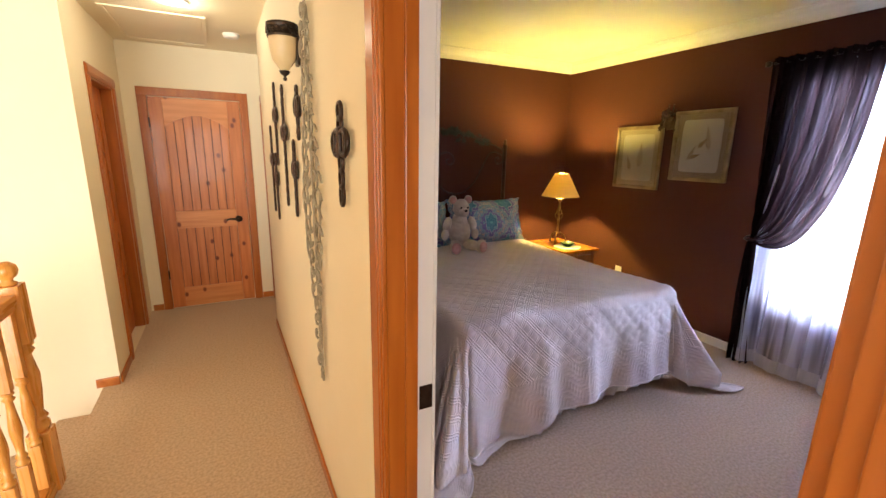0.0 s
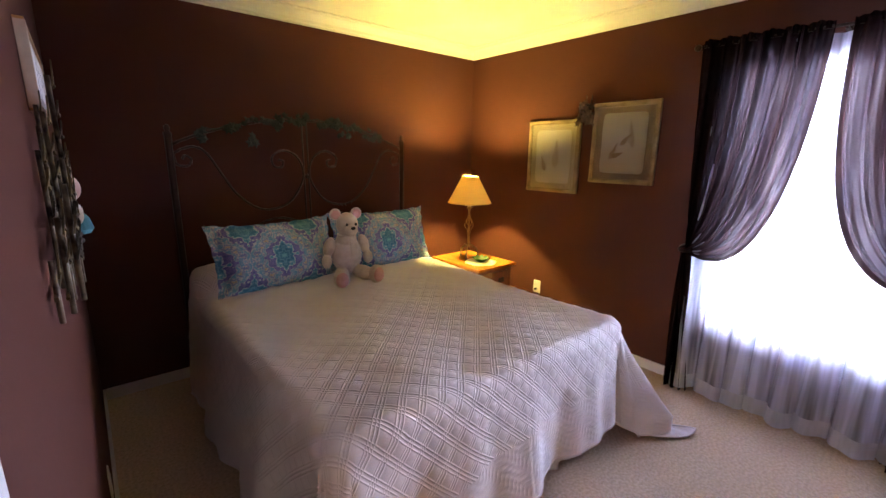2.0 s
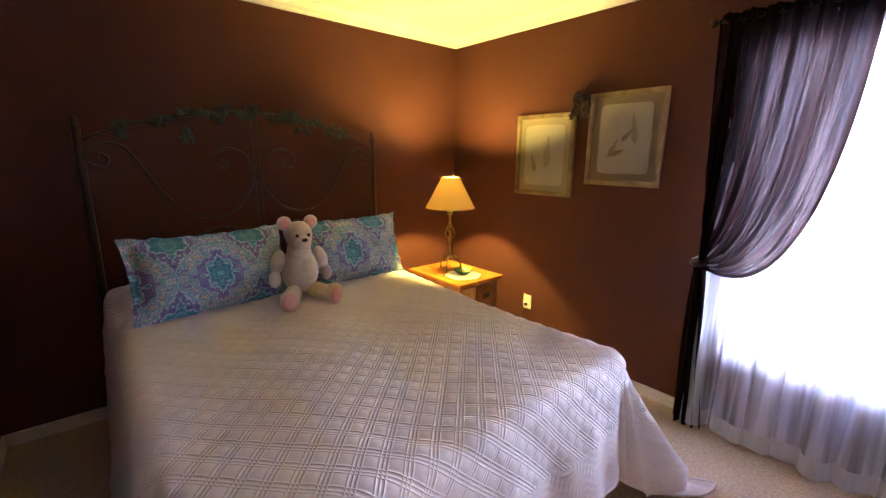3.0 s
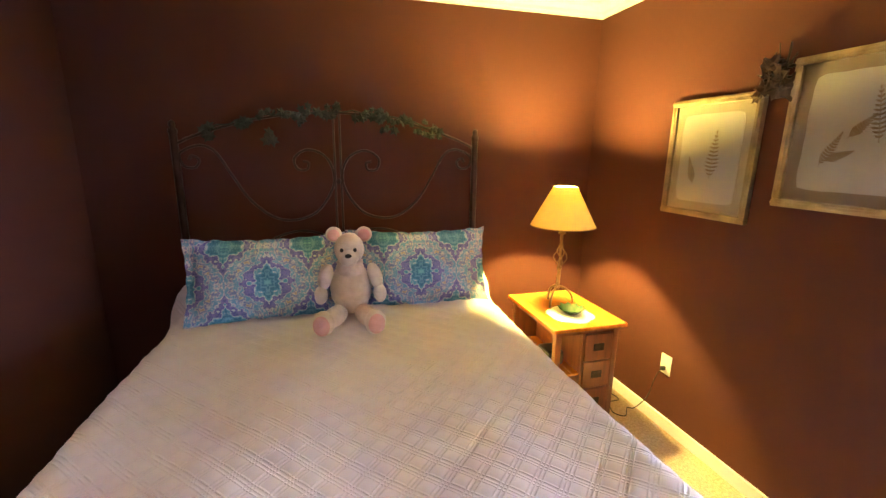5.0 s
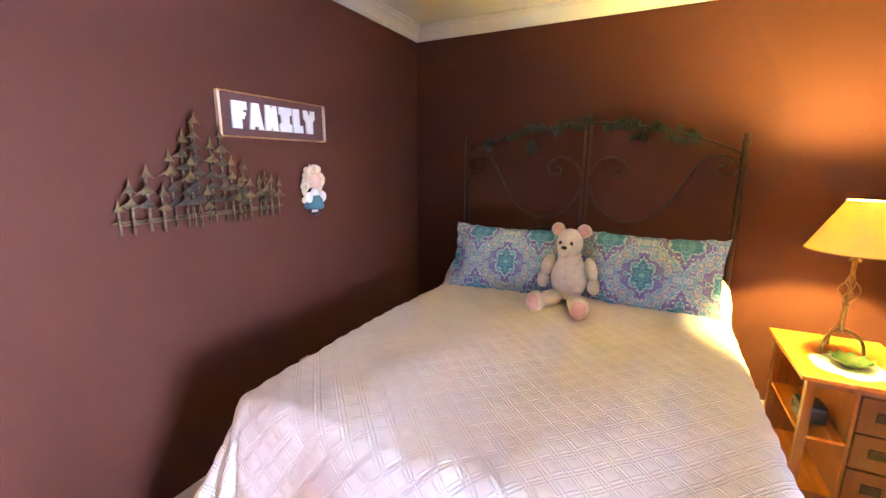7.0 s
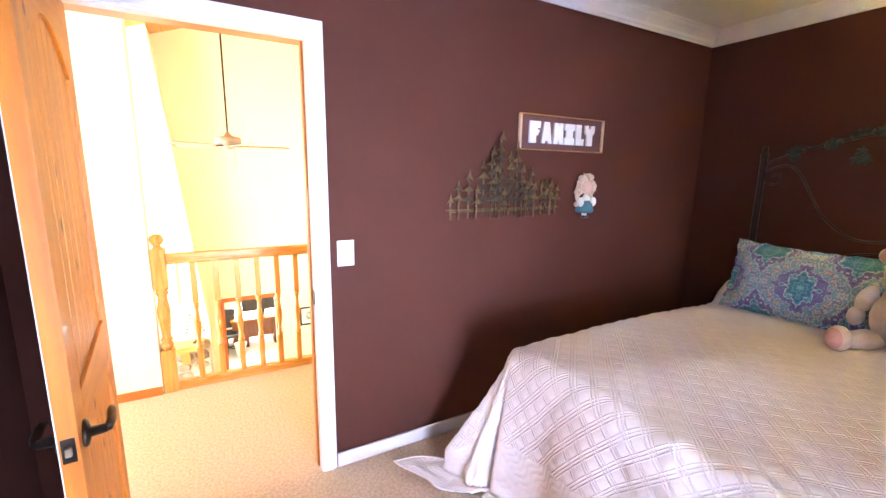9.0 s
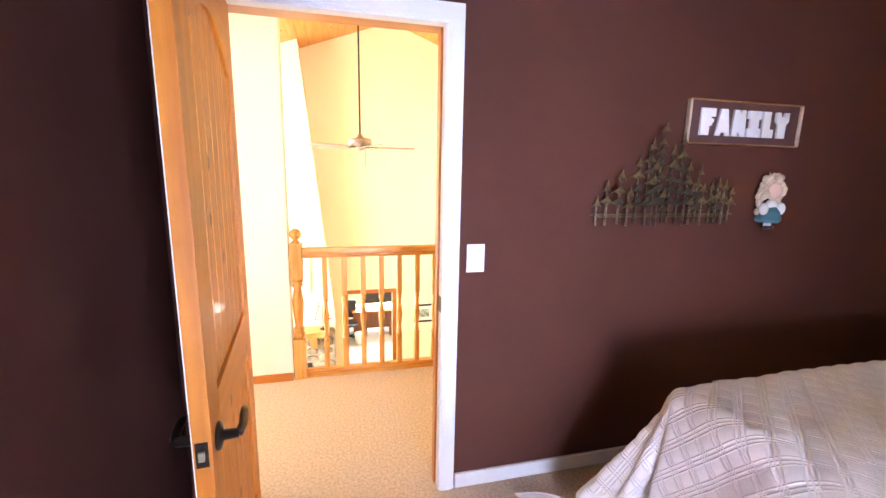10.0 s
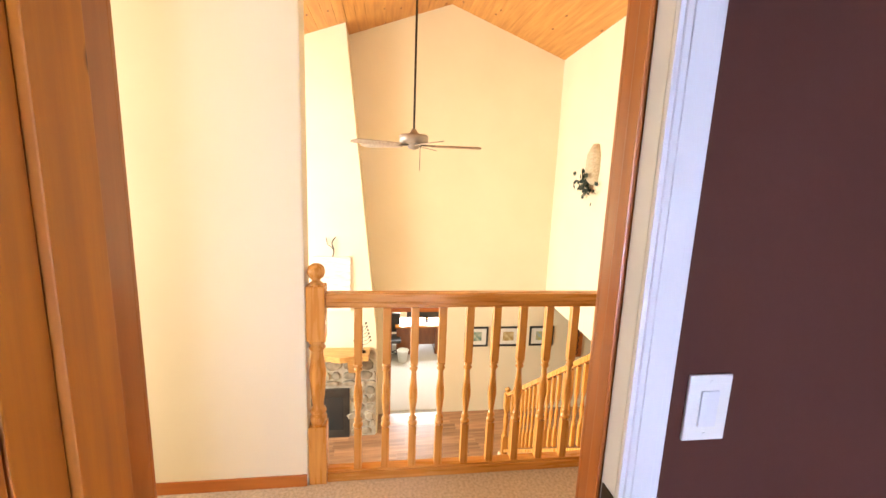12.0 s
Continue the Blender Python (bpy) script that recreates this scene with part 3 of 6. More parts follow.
part("trim_ring", turned([(0.062, -0.002), (0.085, -0.012), (0.092, 0.0), (0.092, -0.001), (0.06, 0.0)], 28, cap=False), WHITE, down)
part("bulb", turned([(0.06, 0), (0.058, -0.012), (0.03, -0.022), (0.005, -0.025)], 24), glow("bulb_glow", (1.0, 0.93, 0.78), 4), down, smooth=True)

sconce = thing("wall_sconce", "unlit wall sconce with amber glass bowl and bronze scroll band", "wall lamp", (0, 0, 0))
sconce.matrix_basis = pose(HALL_X - 0.001, 1.98, 1.90) @ Matrix.Scale(0.75, 4)
part("bowl", turned([(0.008, -0.02), (0.022, 0.0), (0.060, 0.05), (0.073, 0.11), (0.077, 0.18), (0.078, 0.215), (0.070, 0.215), (0.066, 0.11), (0.02, 0.01)], 28, place=(-0.085, 0, 0)), GLASSY, sconce, smooth=True)
band = turned([(0.080, 0.165), (0.083, 0.17), (0.083, 0.178), (0.080, 0.18), (0.081, 0.215), (0.085, 0.225), (0.085, 0.235), (0.08, 0.238)], 28, place=(-0.085, 0, 0), cap=False)
for i in range(12):
    a = 2 * math.pi * i / 12
    tube([(-0.085 + 0.083 * math.cos(a + 0.22 * math.cos(k)), 0.083 * math.sin(a + 0.22 * math.cos(k)), 0.198 + 0.016 * math.sin(k)) for k in [j * 0.6 for j in range(9)]], 0.004, 5, bm=band)
part("band", band, BRONZE, sconce, smooth=True)
part("finial", turned([(0.006, -0.055), (0.012, -0.045), (0.005, -0.032), (0.024, -0.018), (0.03, -0.004)], 14, place=(-0.085, 0, 0)), BRONZE, sconce, smooth=True)
part("back_plate", boxes((-0.02, 0, -0.04, 0.04, 0.03, 0.22), bevel=0.006), BRONZE, sconce)


def wall_cross(y, z0, z1, w, label, m_=IRON, at=0.62):
    c = thing("wall_cross", label, "wall decoration", (HALL_X - 0.001, y, (z0 + z1) / 2), group="crosses on the hall wall")
    h = (z1 - z0) / 2
    zc = -h + 2 * h * at
    for nm, (y0, y1, a, b) in {"upper_link": (-0.016, 0.016, zc + 0.03, h), "lower_link": (-0.014, 0.014, -h, zc - 0.03)}.items():
        bm = bmesh.new()
        n = max(2, round((b - a) / 0.055))
        for i in range(n):
            zz = a + (b - a) * (i + 0.5) / n
            hh = (b - a) / n * 0.62
            tube([(-0.016, 0.62 * (y1 - y0) * math.cos(t), zz + hh * math.sin(t)) for t in [k * math.pi / 5 for k in range(11)]], 0.0065, 6, bm=bm)
        part(nm, bm, m_, c, smooth=True)
    bm = bmesh.new()
    for s in (-1, 1):
        tube([(-0.018, s * w * 0.28 + 0.3 * w * math.cos(t), zc + 0.036 * math.sin(t)) for t in [k * math.pi / 6 for k in range(13)]], 0.008, 6, bm=bm)
    boxes((-0.026, -0.004, -0.018, 0.018, zc - 0.045, zc + 0.045), bevel=0.004, bm=bm)
    for s in (-1, 1):
        boxes((-0.024, -0.008, *sorted((s * w * 0.30, s * w * 0.42)), zc - 0.028, zc + 0.028), bevel=0.004, bm=bm)
    part("crossbar", bm, m_, c, smooth=True)
    return c


cl = "dark metal cross of chain links on the cream hall wall"
wall_cross(1.27, 1.417, 1.706, 0.15, cl)
for i, (y, a, b, w) in enumerate([(2.02, 1.627, 1.845, 0.10), (2.19, 1.26, 1.617, 0.10), (2.86, 1.49, 1.965, 0.15), (2.50, 1.278, 1.905, 0.16), (3.20, 1.16, 1.73, 0.14), (3.0, 1.13, 1.55, 0.12)]):
    wall_cross(y, a, b, w, ("tall " if b - a > 0.4 else "small ") + cl)
vine = thing("scrolled_wall_hanging", "long grey metal scrollwork hanging on the cream hall wall", "wall decoration", (HALL_X - 0.012, 1.735, 0.59))
rv = random.Random(5)
for s in range(2):
    part("stem", tube(smooth_line([(-0.004, (0.016 + 0.014 * (k / 14)) * (1 if (k + s) % 2 else -1), 1.56 * k / 14) for k in range(15)], 6), 0.0055, 6), PEWTER, vine, smooth=True)
for k in range(46):
    z = 0.05 + 1.48 * k / 46
    w = 0.026 + 0.090 * math.exp(-((z - 0.78) / 0.34) ** 2) + 0.022 * math.exp(-((z - 1.35) / 0.2) ** 2)
    sgn = 1 if k % 2 else -1
    loop = spiral(sgn * w * 0.95, z, w * 0.85, w * 0.18, -sgn * 2.6, sgn * 4.6, 0, 18)
    part("scroll", tube([(-0.009 - 0.003 * (k % 3), x, zz) for x, _, zz in loop], 0.0048, 5), PEWTER, vine, smooth=True)

# ---- railings ----
NEWEL = [(0.034, 0.30), (0.034, 0.315), (0.041, 0.325), (0.041, 0.345), (0.030, 0.36), (0.040, 0.375), (0.026, 0.40), (0.036, 0.50), (0.040, 0.58), (0.028, 0.66), (0.026, 0.68), (0.040, 0.70), (0.030, 0.715), (0.041, 0.725), (0.041, 0.745)]


def newel(place, label):
    n = thing("newel_post", label, "newel post", place, group="newel posts")
    part("base_block", boxes((-0.042, 0.042, -0.042, 0.042, 0, 0.305), bevel=0.004), OAK, n)
    part("turning", turned(NEWEL, 24), OAK, n, smooth=True)
    part("top_block", boxes((-0.042, 0.042, -0.042, 0.042, 0.74, 1.0), bevel=0.005), OAK, n)
    part("ball", turned([(0.030, 1.0), (0.032, 1.008), (0.018, 1.018), (0.020, 1.026), (0.035, 1.040), (0.041, 1.062), (0.036, 1.084), (0.018, 1.098), (0.003, 1.101)], 24), OAK, n, smooth=True)
    return n


BAL = [(0.017, 0.0), (0.023, 0.012), (0.023, 0.022), (0.013, 0.034), (0.021, 0.046), (0.012, 0.062), (0.016, 0.11), (0.022, 0.17), (0.021, 0.20), (0.014, 0.28), (0.012, 0.32), (0.022, 0.335), (0.013, 0.346), (0.022, 0.358), (0.016, 0.37)]


def baluster(height=0.84):
    b = thing("baluster", "turned honey oak baluster with square ends", "baluster", group="balusters of the landing rail")
    lo = height * 0.26
    part("foot_block", boxes((-0.0185, 0.0185, -0.0185, 0.0185, 0, lo), bevel=0.002), OAK, b)
    part("turning", turned([(r, lo + z * height / 0.92) for r, z in BAL], 14), OAK, b, smooth=True)
    part("top_block", boxes((-0.0185, 0.0185, -0.0185, 0.0185, lo + 0.37 * height / 0.92, height), bevel=0.002), OAK, b)
    return b


RX = -0.802
newel((RX, 0.207, 0.0), "turned honey oak newel post with ball top beside cream wall")
newel((RX, 2.34, 0.0), "turned honey oak newel post with ball top at stair head")
rail = thing("landing_rail", "honey oak handrail with a bottom rail along the open landing", "handrail", (RX, 0, 0))
part("handrail", boxes((-0.030, 0.030, 0.2495, 2.3175, 0.925, 0.965), (-0.024, 0.024, 0.2495, 2.3175, 0.905, 0.9255), (-0.018, 0.018, 0.2495, 2.3175, 0.893, 0.9055), bevel=0.006), OAK_Y, rail)
part("bottom_rail", boxes((-0.035, 0.03, 0.2495, 2.3175, 0.0005, 0.045), (-0.030, 0.022, 0.2495, 2.3175, 0.0452, 0.056), bevel=0.003), OAK_Y, rail)
first = baluster(0.836)
first.matrix_basis = pose(RX, 0.396, 0.0565)
for i in range(1, 15):
    copy_thing(first, pose(RX, 0.396 + 0.134 * i, 0.0565))

# ---- stairs going down ----
RUN, RISE = 0.255, 0.185
stairs = tagged(new("stairs"), "carpeted stairs going down beside the landing", kind="structure")
for i in range(15):
    x1 = EDGE - 0.03 - RUN * i
    part("step", boxes((x1 - RUN - 0.02, x1 - 0.0005, 2.45, 3.349, -RISE * (i + 1) - 0.2, -RISE * (i + 1)), bevel=0.012), CARPET, stairs)
structure("stair_side_wall", prism([(EDGE - 0.03, LOW), (EDGE - 0.03, -0.30), (EDGE - 0.03 - RUN * 15, -0.30 - RISE * 15 + 0.12), (EDGE - 0.03 - RUN * 15, LOW)], 0.09, m=Matrix.Translation((0, 2.33, 0))), CREAM)
SL = RISE / RUN
structure("stair_stringer", prism([(EDGE - 0.035, -0.02), (EDGE - 0.035, -0.30), (EDGE - 0.035 - RUN * 15, -0.30 - RISE * 15), (EDGE - 0.035 - RUN * 15, -0.02 - RISE * 15)], 0.03, m=Matrix.Translation((0, 2.30, 0))), TRIM)
stair_rail = thing("stair_handrail", "honey oak handrail sloping down beside the stairs", "handrail", (RX, 2.36, 0))
part("handrail", prism([(-0.045, 0.90), (-0.045, 0.96), (-3.6, 0.96 - 3.56 * SL), (-3.6, 0.90 - 3.56 * SL)], 0.055, m=Matrix.Translation((0, -0.027, 0))), OAK, stair_rail)
part("bottom_rail", prism([(-0.045, -0.02), (-0.045, 0.03), (-3.6, 0.03 - 3.56 * SL), (-3.6, -0.02 - 3.56 * SL)], 0.055, m=Matrix.Translation((0, -0.027, 0))), OAK, stair_rail)
for i in range(26):
    x = RX - 0.16 - 0.13 * i
    copy_thing(first, pose(x, 2.36, 0.055 - (RX - 0.045 - x) * SL))
newel((RX - 3.66, 2.36, LOW + 0.33), "turned honey oak newel post at the foot of the stairs")
structure("stair_newel_base", boxes((RX - 3.73, RX - 3.59, 2.29, 2.43, LOW, LOW + 0.33)), CREAM)

# ---- great room ----
FARX = -6.2
RIDGE_Y, RIDGE_Z, PITCH = 1.55, 4.22, 0.36
DY0, DY1, DTOP = 0.66, 1.56, -0.98
structure("great_wall_west", boxes((FARX - 0.12, FARX, -5.0, DY0 - 0.001, LOW, 4.4), (FARX - 0.12, FARX, DY1 + 0.001, 6.0, LOW, 4.4), (FARX - 0.12, FARX, DY0 - 0.001, DY1 + 0.001, DTOP, 4.4)), CREAM)
structure("lower_wall_north", boxes((FARX, EDGE, 6.0, 6.12, LOW, -0.28)), CREAM)
structure("lower_ceiling", boxes((FARX, EDGE, 3.65, 6.0, -0.28, -0.16)), CREAM)
GW = (-5.6, -1.2, -2.2, 2.4)
structure("great_wall_south", boxes((FARX, GW[0], -4.4, -4.28, LOW, 4.4), (GW[1], EDGE, -4.4, -4.28, LOW, 4.4), (GW[0], GW[1], -4.4, -4.28, LOW, GW[2]), (GW[0], GW[1], -4.4, -4.28, GW[3], 4.4)), CREAM)
structure("great_wall_east", boxes((EDGE - 0.12, EDGE, -4.4, -2.0, LOW, 4.4), (EDGE - 0.12, EDGE, 0.163, 6.0, LOW, -0.262), (EDGE - 0.12, EDGE, -2.0, 3.6, HALL_CEIL + 0.1, 4.6)), CREAM)
structure("great_floor_base", boxes((FARX - 3.5, EDGE, -5.0, 6.2, LOW - 0.2, LOW - 0.012)), MORTAR)
roof = bmesh.new()
for side in (-1, 1):
    reach = 2.35 if side > 0 else 6.2
    for k in range(int(reach / 0.135) + 1):
        y0, y1 = RIDGE_Y + side * k * 0.135, RIDGE_Y + side * ((k + 1) * 0.135 - 0.004)
        z0, z1 = RIDGE_Z - PITCH * abs(y0 - RIDGE_Y), RIDGE_Z - PITCH * abs(y1 - RIDGE_Y)
        vs = [roof.verts.new(v) for v in ((FARX - 0.1, y0, z0), (FARX - 0.1, y1, z1), (-0.7, y1, z1), (-0.7, y0, z0), (FARX - 0.1, y0, z0 + 0.02), (FARX - 0.1, y1, z1 + 0.02), (-0.7, y1, z1 + 0.02), (-0.7, y0, z0 + 0.02))]
        for f in ((0, 1, 2, 3), (4, 7, 6, 5), (0, 4, 5, 1), (2, 6, 7, 3), (1, 5, 6, 2), (0, 3, 7, 4)):
            roof.faces.new([vs[i] for i in f])
    far = RIDGE_Y + side * reach
    zf = RIDGE_Z - PITCH * reach
    vs = [roof.verts.new(v) for v in ((FARX - 0.2, RIDGE_Y, RIDGE_Z + 0.022), (FARX - 0.2, far, zf + 0.022), (-0.6, far, zf + 0.022), (-0.6, RIDGE_Y, RIDGE_Z + 0.022))]
    roof.faces.new(vs)
structure("great_room_ceiling", roof, ROOFWOOD)
casing("door_casing_lower", "y", FARX, 1, DY0, DY1, DTOP, TRIM, w=0.08, z0=LOW)
# study beyond the lower door
structure("study_floor", boxes((-9.6, FARX - 0.121, -1.5, 4.0, LOW - 0.15, LOW)), mat("pale_carpet", (0.52, 0.48, 0.44), (0.62, 0.58, 0.54), rough=0.95, scale=60, bump=0.6, depth=0.006))
structure("study_walls", boxes((-9.72, -9.6, -1.5, 4.0, LOW, -0.5), (-9.6, FARX - 0.121, -1.62, -1.5, LOW, -0.5), (-9.6, FARX - 0.121, 4.0, 4.12, LOW, -0.5), (-9.6, FARX - 0.121, -1.5, 4.0, -0.5, -0.4)), CREAM)
desk = thing("desk", "dark reddish wooden desk with a panelled front in the study", "desk", (-9.1, 1.50, LOW))
part("top", boxes((-0.35, 0.35, -0.7, 0.7, 0.72, 0.76), bevel=0.006), NIGHT_LIT_Y, desk)
for y in (-0.66, 0.30):
    part("pedestal", boxes((-0.30, 0.32, y, y + 0.36, 0.02, 0.72), bevel=0.005), NIGHT_SHADED, desk)
part("modesty_panel", boxes((0.22, 0.24, -0.3, 0.3, 0.25, 0.72)), NIGHT_SHADED, desk)
chair = thing("office_chair", "black office chair beside the study desk", "office chair", (-8.75, 0.70, LOW))
part("seat", boxes((-0.24, 0.24, -0.24, 0.24, 0.42, 0.50), bevel=0.03), BLACK, chair)
part("backrest", boxes((-0.25, -0.19, -0.22, 0.22, 0.55, 1.05), bevel=0.025), BLACK, chair)
part("stem", turned([(0.03, 0.1), (0.025, 0.42)], 12), BLACK, chair)
for k in range(5):
    a = 2 * math.pi * k / 5
    part("foot", tube([(0, 0, 0.11), (0.28 * math.cos(a), 0.28 * math.sin(a), 0.05), (0.29 * math.cos(a), 0.29 * math.sin(a), 0.012)], 0.018, 6), BLACK, chair)
bag = thing("waste_bin", "small white waste bin on the study floor", "waste bin", (-8.45, 0.98, LOW))
part("shell", turned([(0.10, 0.0), (0.14, 0.28), (0.145, 0.29), (0.13, 0.28), (0.092, 0.01)], 20), PLATE, bag, smooth=True)
mon = thing("monitor", "black monitor on the study desk", "monitor", (-9.15, 1.62, LOW + 0.76))
part("screen", boxes((-0.02, 0.02, -0.52, 0.52, 0.1, 0.68), bevel=0.006), BLACK, mon)
part("stand", boxes((-0.08, 0.08, -0.1, 0.1, 0, 0.015), (-0.02, 0.0, -0.03, 0.03, 0.015, 0.12), bevel=0.004), BLACK, mon)

# chimney breast
structure("chimney_breast", prism([(-1.7, LOW), (0.43, LOW), (0.40, -1.2), (-0.12, 3.9), (-1.5, 4.4)], 0.58, m=Matrix.Translation((-5.62, 0, 0)) @ Matrix.Rotation(math.pi / 2, 4, "Z")), CREAM)


def stones():
    r = random.Random(11)
    wall = thing("stone_fireplace", "river stone fireplace front with deep mortar joints under a slab mantel", "fireplace", (-5.61, 0, LOW))
    part("mortar_bed", boxes((0, 0.03, -1.7, 0.40, 0.0, 1.50)), MORTAR, wall)
    z = 0.02
    while z < 1.46:
        h = r.uniform(0.10, 0.20)
        y = -1.66
        while y < 0.38:
            w = min(r.uniform(0.12, 0.30), 0.40 - y)
            if w > 0.05 and not (-1.12 < y + w / 2 < -0.02 and z < 0.92):
                n = r.randint(6, 9)
                pts = [(y + w / 2 + (w / 2 - 0.008) * math.cos(t) * r.uniform(0.9, 1.12), z + h / 2 + (h / 2 - 0.006) * math.sin(t) * r.uniform(0.9, 1.15)) for t in [2 * math.pi * k / n + 0.3 for k in range(n)]]
                bm = bmesh.new()
                d = r.uniform(0.05, 0.085)
                rings = [[bm.verts.new((dd, y + w / 2 + (a - y - w / 2) * s, z + h / 2 + (b - z - h / 2) * s)) for a, b in pts] for dd, s in ((0.025, 1), (d - 0.012, 0.97), (d, 0.78))]
                for q0, q1 in zip(rings, rings[1:]):
                    for k in range(n):
                        bm.faces.new((q0[k], q0[(k + 1) % n], q1[(k + 1) % n], q1[k]))
                bm.faces.new(rings[-1])
                part("stone", bm, STONE, wall)
            y += w
        z += h
    ins = part("insert", boxes((0.03, 0.06, -1.10, -0.04, 0.0, 0.90), bevel=0.004), BLACK, wall, "black metal fireplace insert")
    part("glass_door", boxes((0.061, 0.068, -0.98, -0.14, 0.15, 0.75), bevel=0.002), mat("dark_glass", (0.02, 0.025, 0.03), rough=0.08), ins)


stones()
mantel = thing("slab_mantel", "live-edge honey wood slab mantel on the stone fireplace", "mantel", (-5.60, -0.6, LOW + 1.5))
rm = random.Random(3)
edge = smooth_line([(0.36 + rm.uniform(-0.05, 0.05), -1.1 + 0.22 * k, 0) for k in range(10)], 3)
pts = [(0.0, -1.1)] + [(p.x, p.y) for p in edge] + [(0.0, 0.9)]
bm = bmesh.new()
lo = [bm.verts.new((x * 0.93, y, 0.005)) for x, y in pts]
hi = [bm.verts.new((x, y, 0.11)) for x, y in pts]
bm.faces.new(lo[::-1]), bm.faces.new(hi)
for i in range(len(pts)):
    bm.faces.new((lo[i], lo[(i + 1) % len(pts)], hi[(i + 1) % len(pts)], hi[i]))
part("slab", bm, BURL, mantel)
for y in (-0.8, 0.55):
    part("corbel", prism([(0, 0), (0.28, 0), (0.24, -0.08), (0.06, -0.30), (0, -0.32)], 0.12, m=Matrix.Translation((0.02, y, 0))), BURL, mantel)
orn = thing("metal_tree_ornament", "dark metal tree ornament standing on the slab mantel", "ornament", (-5.42, 0.18, LOW + 1.611))
part("foot", turned([(0.06, 0), (0.05, 0.02), (0.012, 0.03), (0.008, 0.06)], 14), BRONZE, orn, smooth=True)
bm = tube([(0, 0, 0.05), (0, 0, 0.46)], 0.006, 6)
for k in range(6):
    for s in (-1, 1):
        z = 0.12 + 0.06 * k
        w = 0.13 - 0.015 * k
        tube([(0, 0, z), (0, s * w * 0.6, z + 0.02), (0, s * w, z + 0.07)], 0.004, 5, bm=bm)
        blob(bm, (0, s * w, z + 0.075), 0.017, segs=8)
part("branches", bm, BRONZE, orn)
art = thing("birch_print", "unframed pale print of birch trees on the chimney breast", "picture", (-5.612, -0.32, 0.15))
part("canvas", boxes((0.0, 0.03, -0.28, 0.30, -0.9, 0.0), bevel=0.004), mat("pale_print", (0.62, 0.56, 0.50), (0.80, 0.77, 0.72), rough=0.8, scale=5, stretch=(1, 1, 6)), art)
ant = thing("antler_ornament", "small dark forked branch above the mantel print", "ornament", (-5.59, -0.30, 0.155))
part("branch", tube(smooth_line([(0, 0, 0), (0, 0.02, 0.10), (0, -0.01, 0.22), (0, 0.05, 0.32)], 4), 0.008, 6, bm=tube([(0, 0.01, 0.12), (0, -0.08, 0.20), (0, -0.10, 0.30)], 0.006, 6)), BRONZE, ant)


def small_frame(y0, y1, z0, z1, k):
    f = thing("framed_print", "small print in white mat and black frame on cream wall", "picture", (FARX + 0.001, (y0 + y1) / 2, (z0 + z1) / 2), group="black framed prints on the lower wall")
    w, h = (y1 - y0) / 2, (z1 - z0) / 2
    t = 0.035
    for a in ((-w, w, h - t, h), (-w, w, -h, -h + t), (-w, -w + t, -h + t + 0.0003, h - t - 0.0003), (w - t, w, -h + t + 0.0003, h - t - 0.0003)):
        part("frame_side", boxes((0, 0.022, *a), bevel=0.002), BLACK, f)
    part("mat_board", boxes((0.002, 0.008, -w + t, w - t, -h + t, h - t)), PLATE, f)
    part("print", boxes((0.0082, 0.0095, -w * 0.45, w * 0.45, -h * 0.45, h * 0.45)), mat("print_%s" % "abc"[k], *[((0.10, 0.20, 0.18), (0.45, 0.50, 0.40)), ((0.35, 0.22, 0.06), (0.60, 0.50, 0.30)), ((0.50, 0.45, 0.10), (0.35, 0.45, 0.50))][k], scale=14), f)


for k, (a, b) in enumerate(((2.02, 2.47), (2.63, 3.10), (3.28, 3.76))):
    small_frame(a, b, -1.67, -1.28, k)
rack = thing("carved_wall_panel", "narrow dark carved panel in a pine frame on the lower wall", "wall decoration", (FARX + 0.001, 4.23, -1.30))
part("frame", boxes((0, 0.03, -0.13, 0.13, -0.62, 0.42), bevel=0.005), TRIM, rack)
bm = bmesh.new()
for k in range(8):
    tube([(0.036, 0.045 * math.cos(t), -0.52 + 0.12 * k + 0.05 * math.sin(t)) for t in [j * math.pi / 5 for j in range(11)]], 0.010, 6, bm=bm)
part("carving", bm, BRONZE, rack)
fan = thing("ceiling_fan", "grey ceiling fan on a long rod under the pine ceiling", "ceiling fan", (-3.15, 0.785, 1.84))
part("rod", turned([(0.011, 0.06), (0.011, 2.14)], 10), BRONZE, fan)
part("motor", turned([(0.02, 0.10), (0.035, 0.07), (0.05, 0.055), (0.13, 0.045), (0.142, 0.03), (0.142, -0.03), (0.12, -0.045), (0.06, -0.055), (0.055, -0.085), (0.03, -0.095), (0.005, -0.10)], 32), FANMETAL, fan, smooth=True)
part("canopy", turned([(0.06, 2.145), (0.06, 2.08), (0.03, 2.03), (0.012, 2.02)], 20), BRONZE, fan, smooth=True)
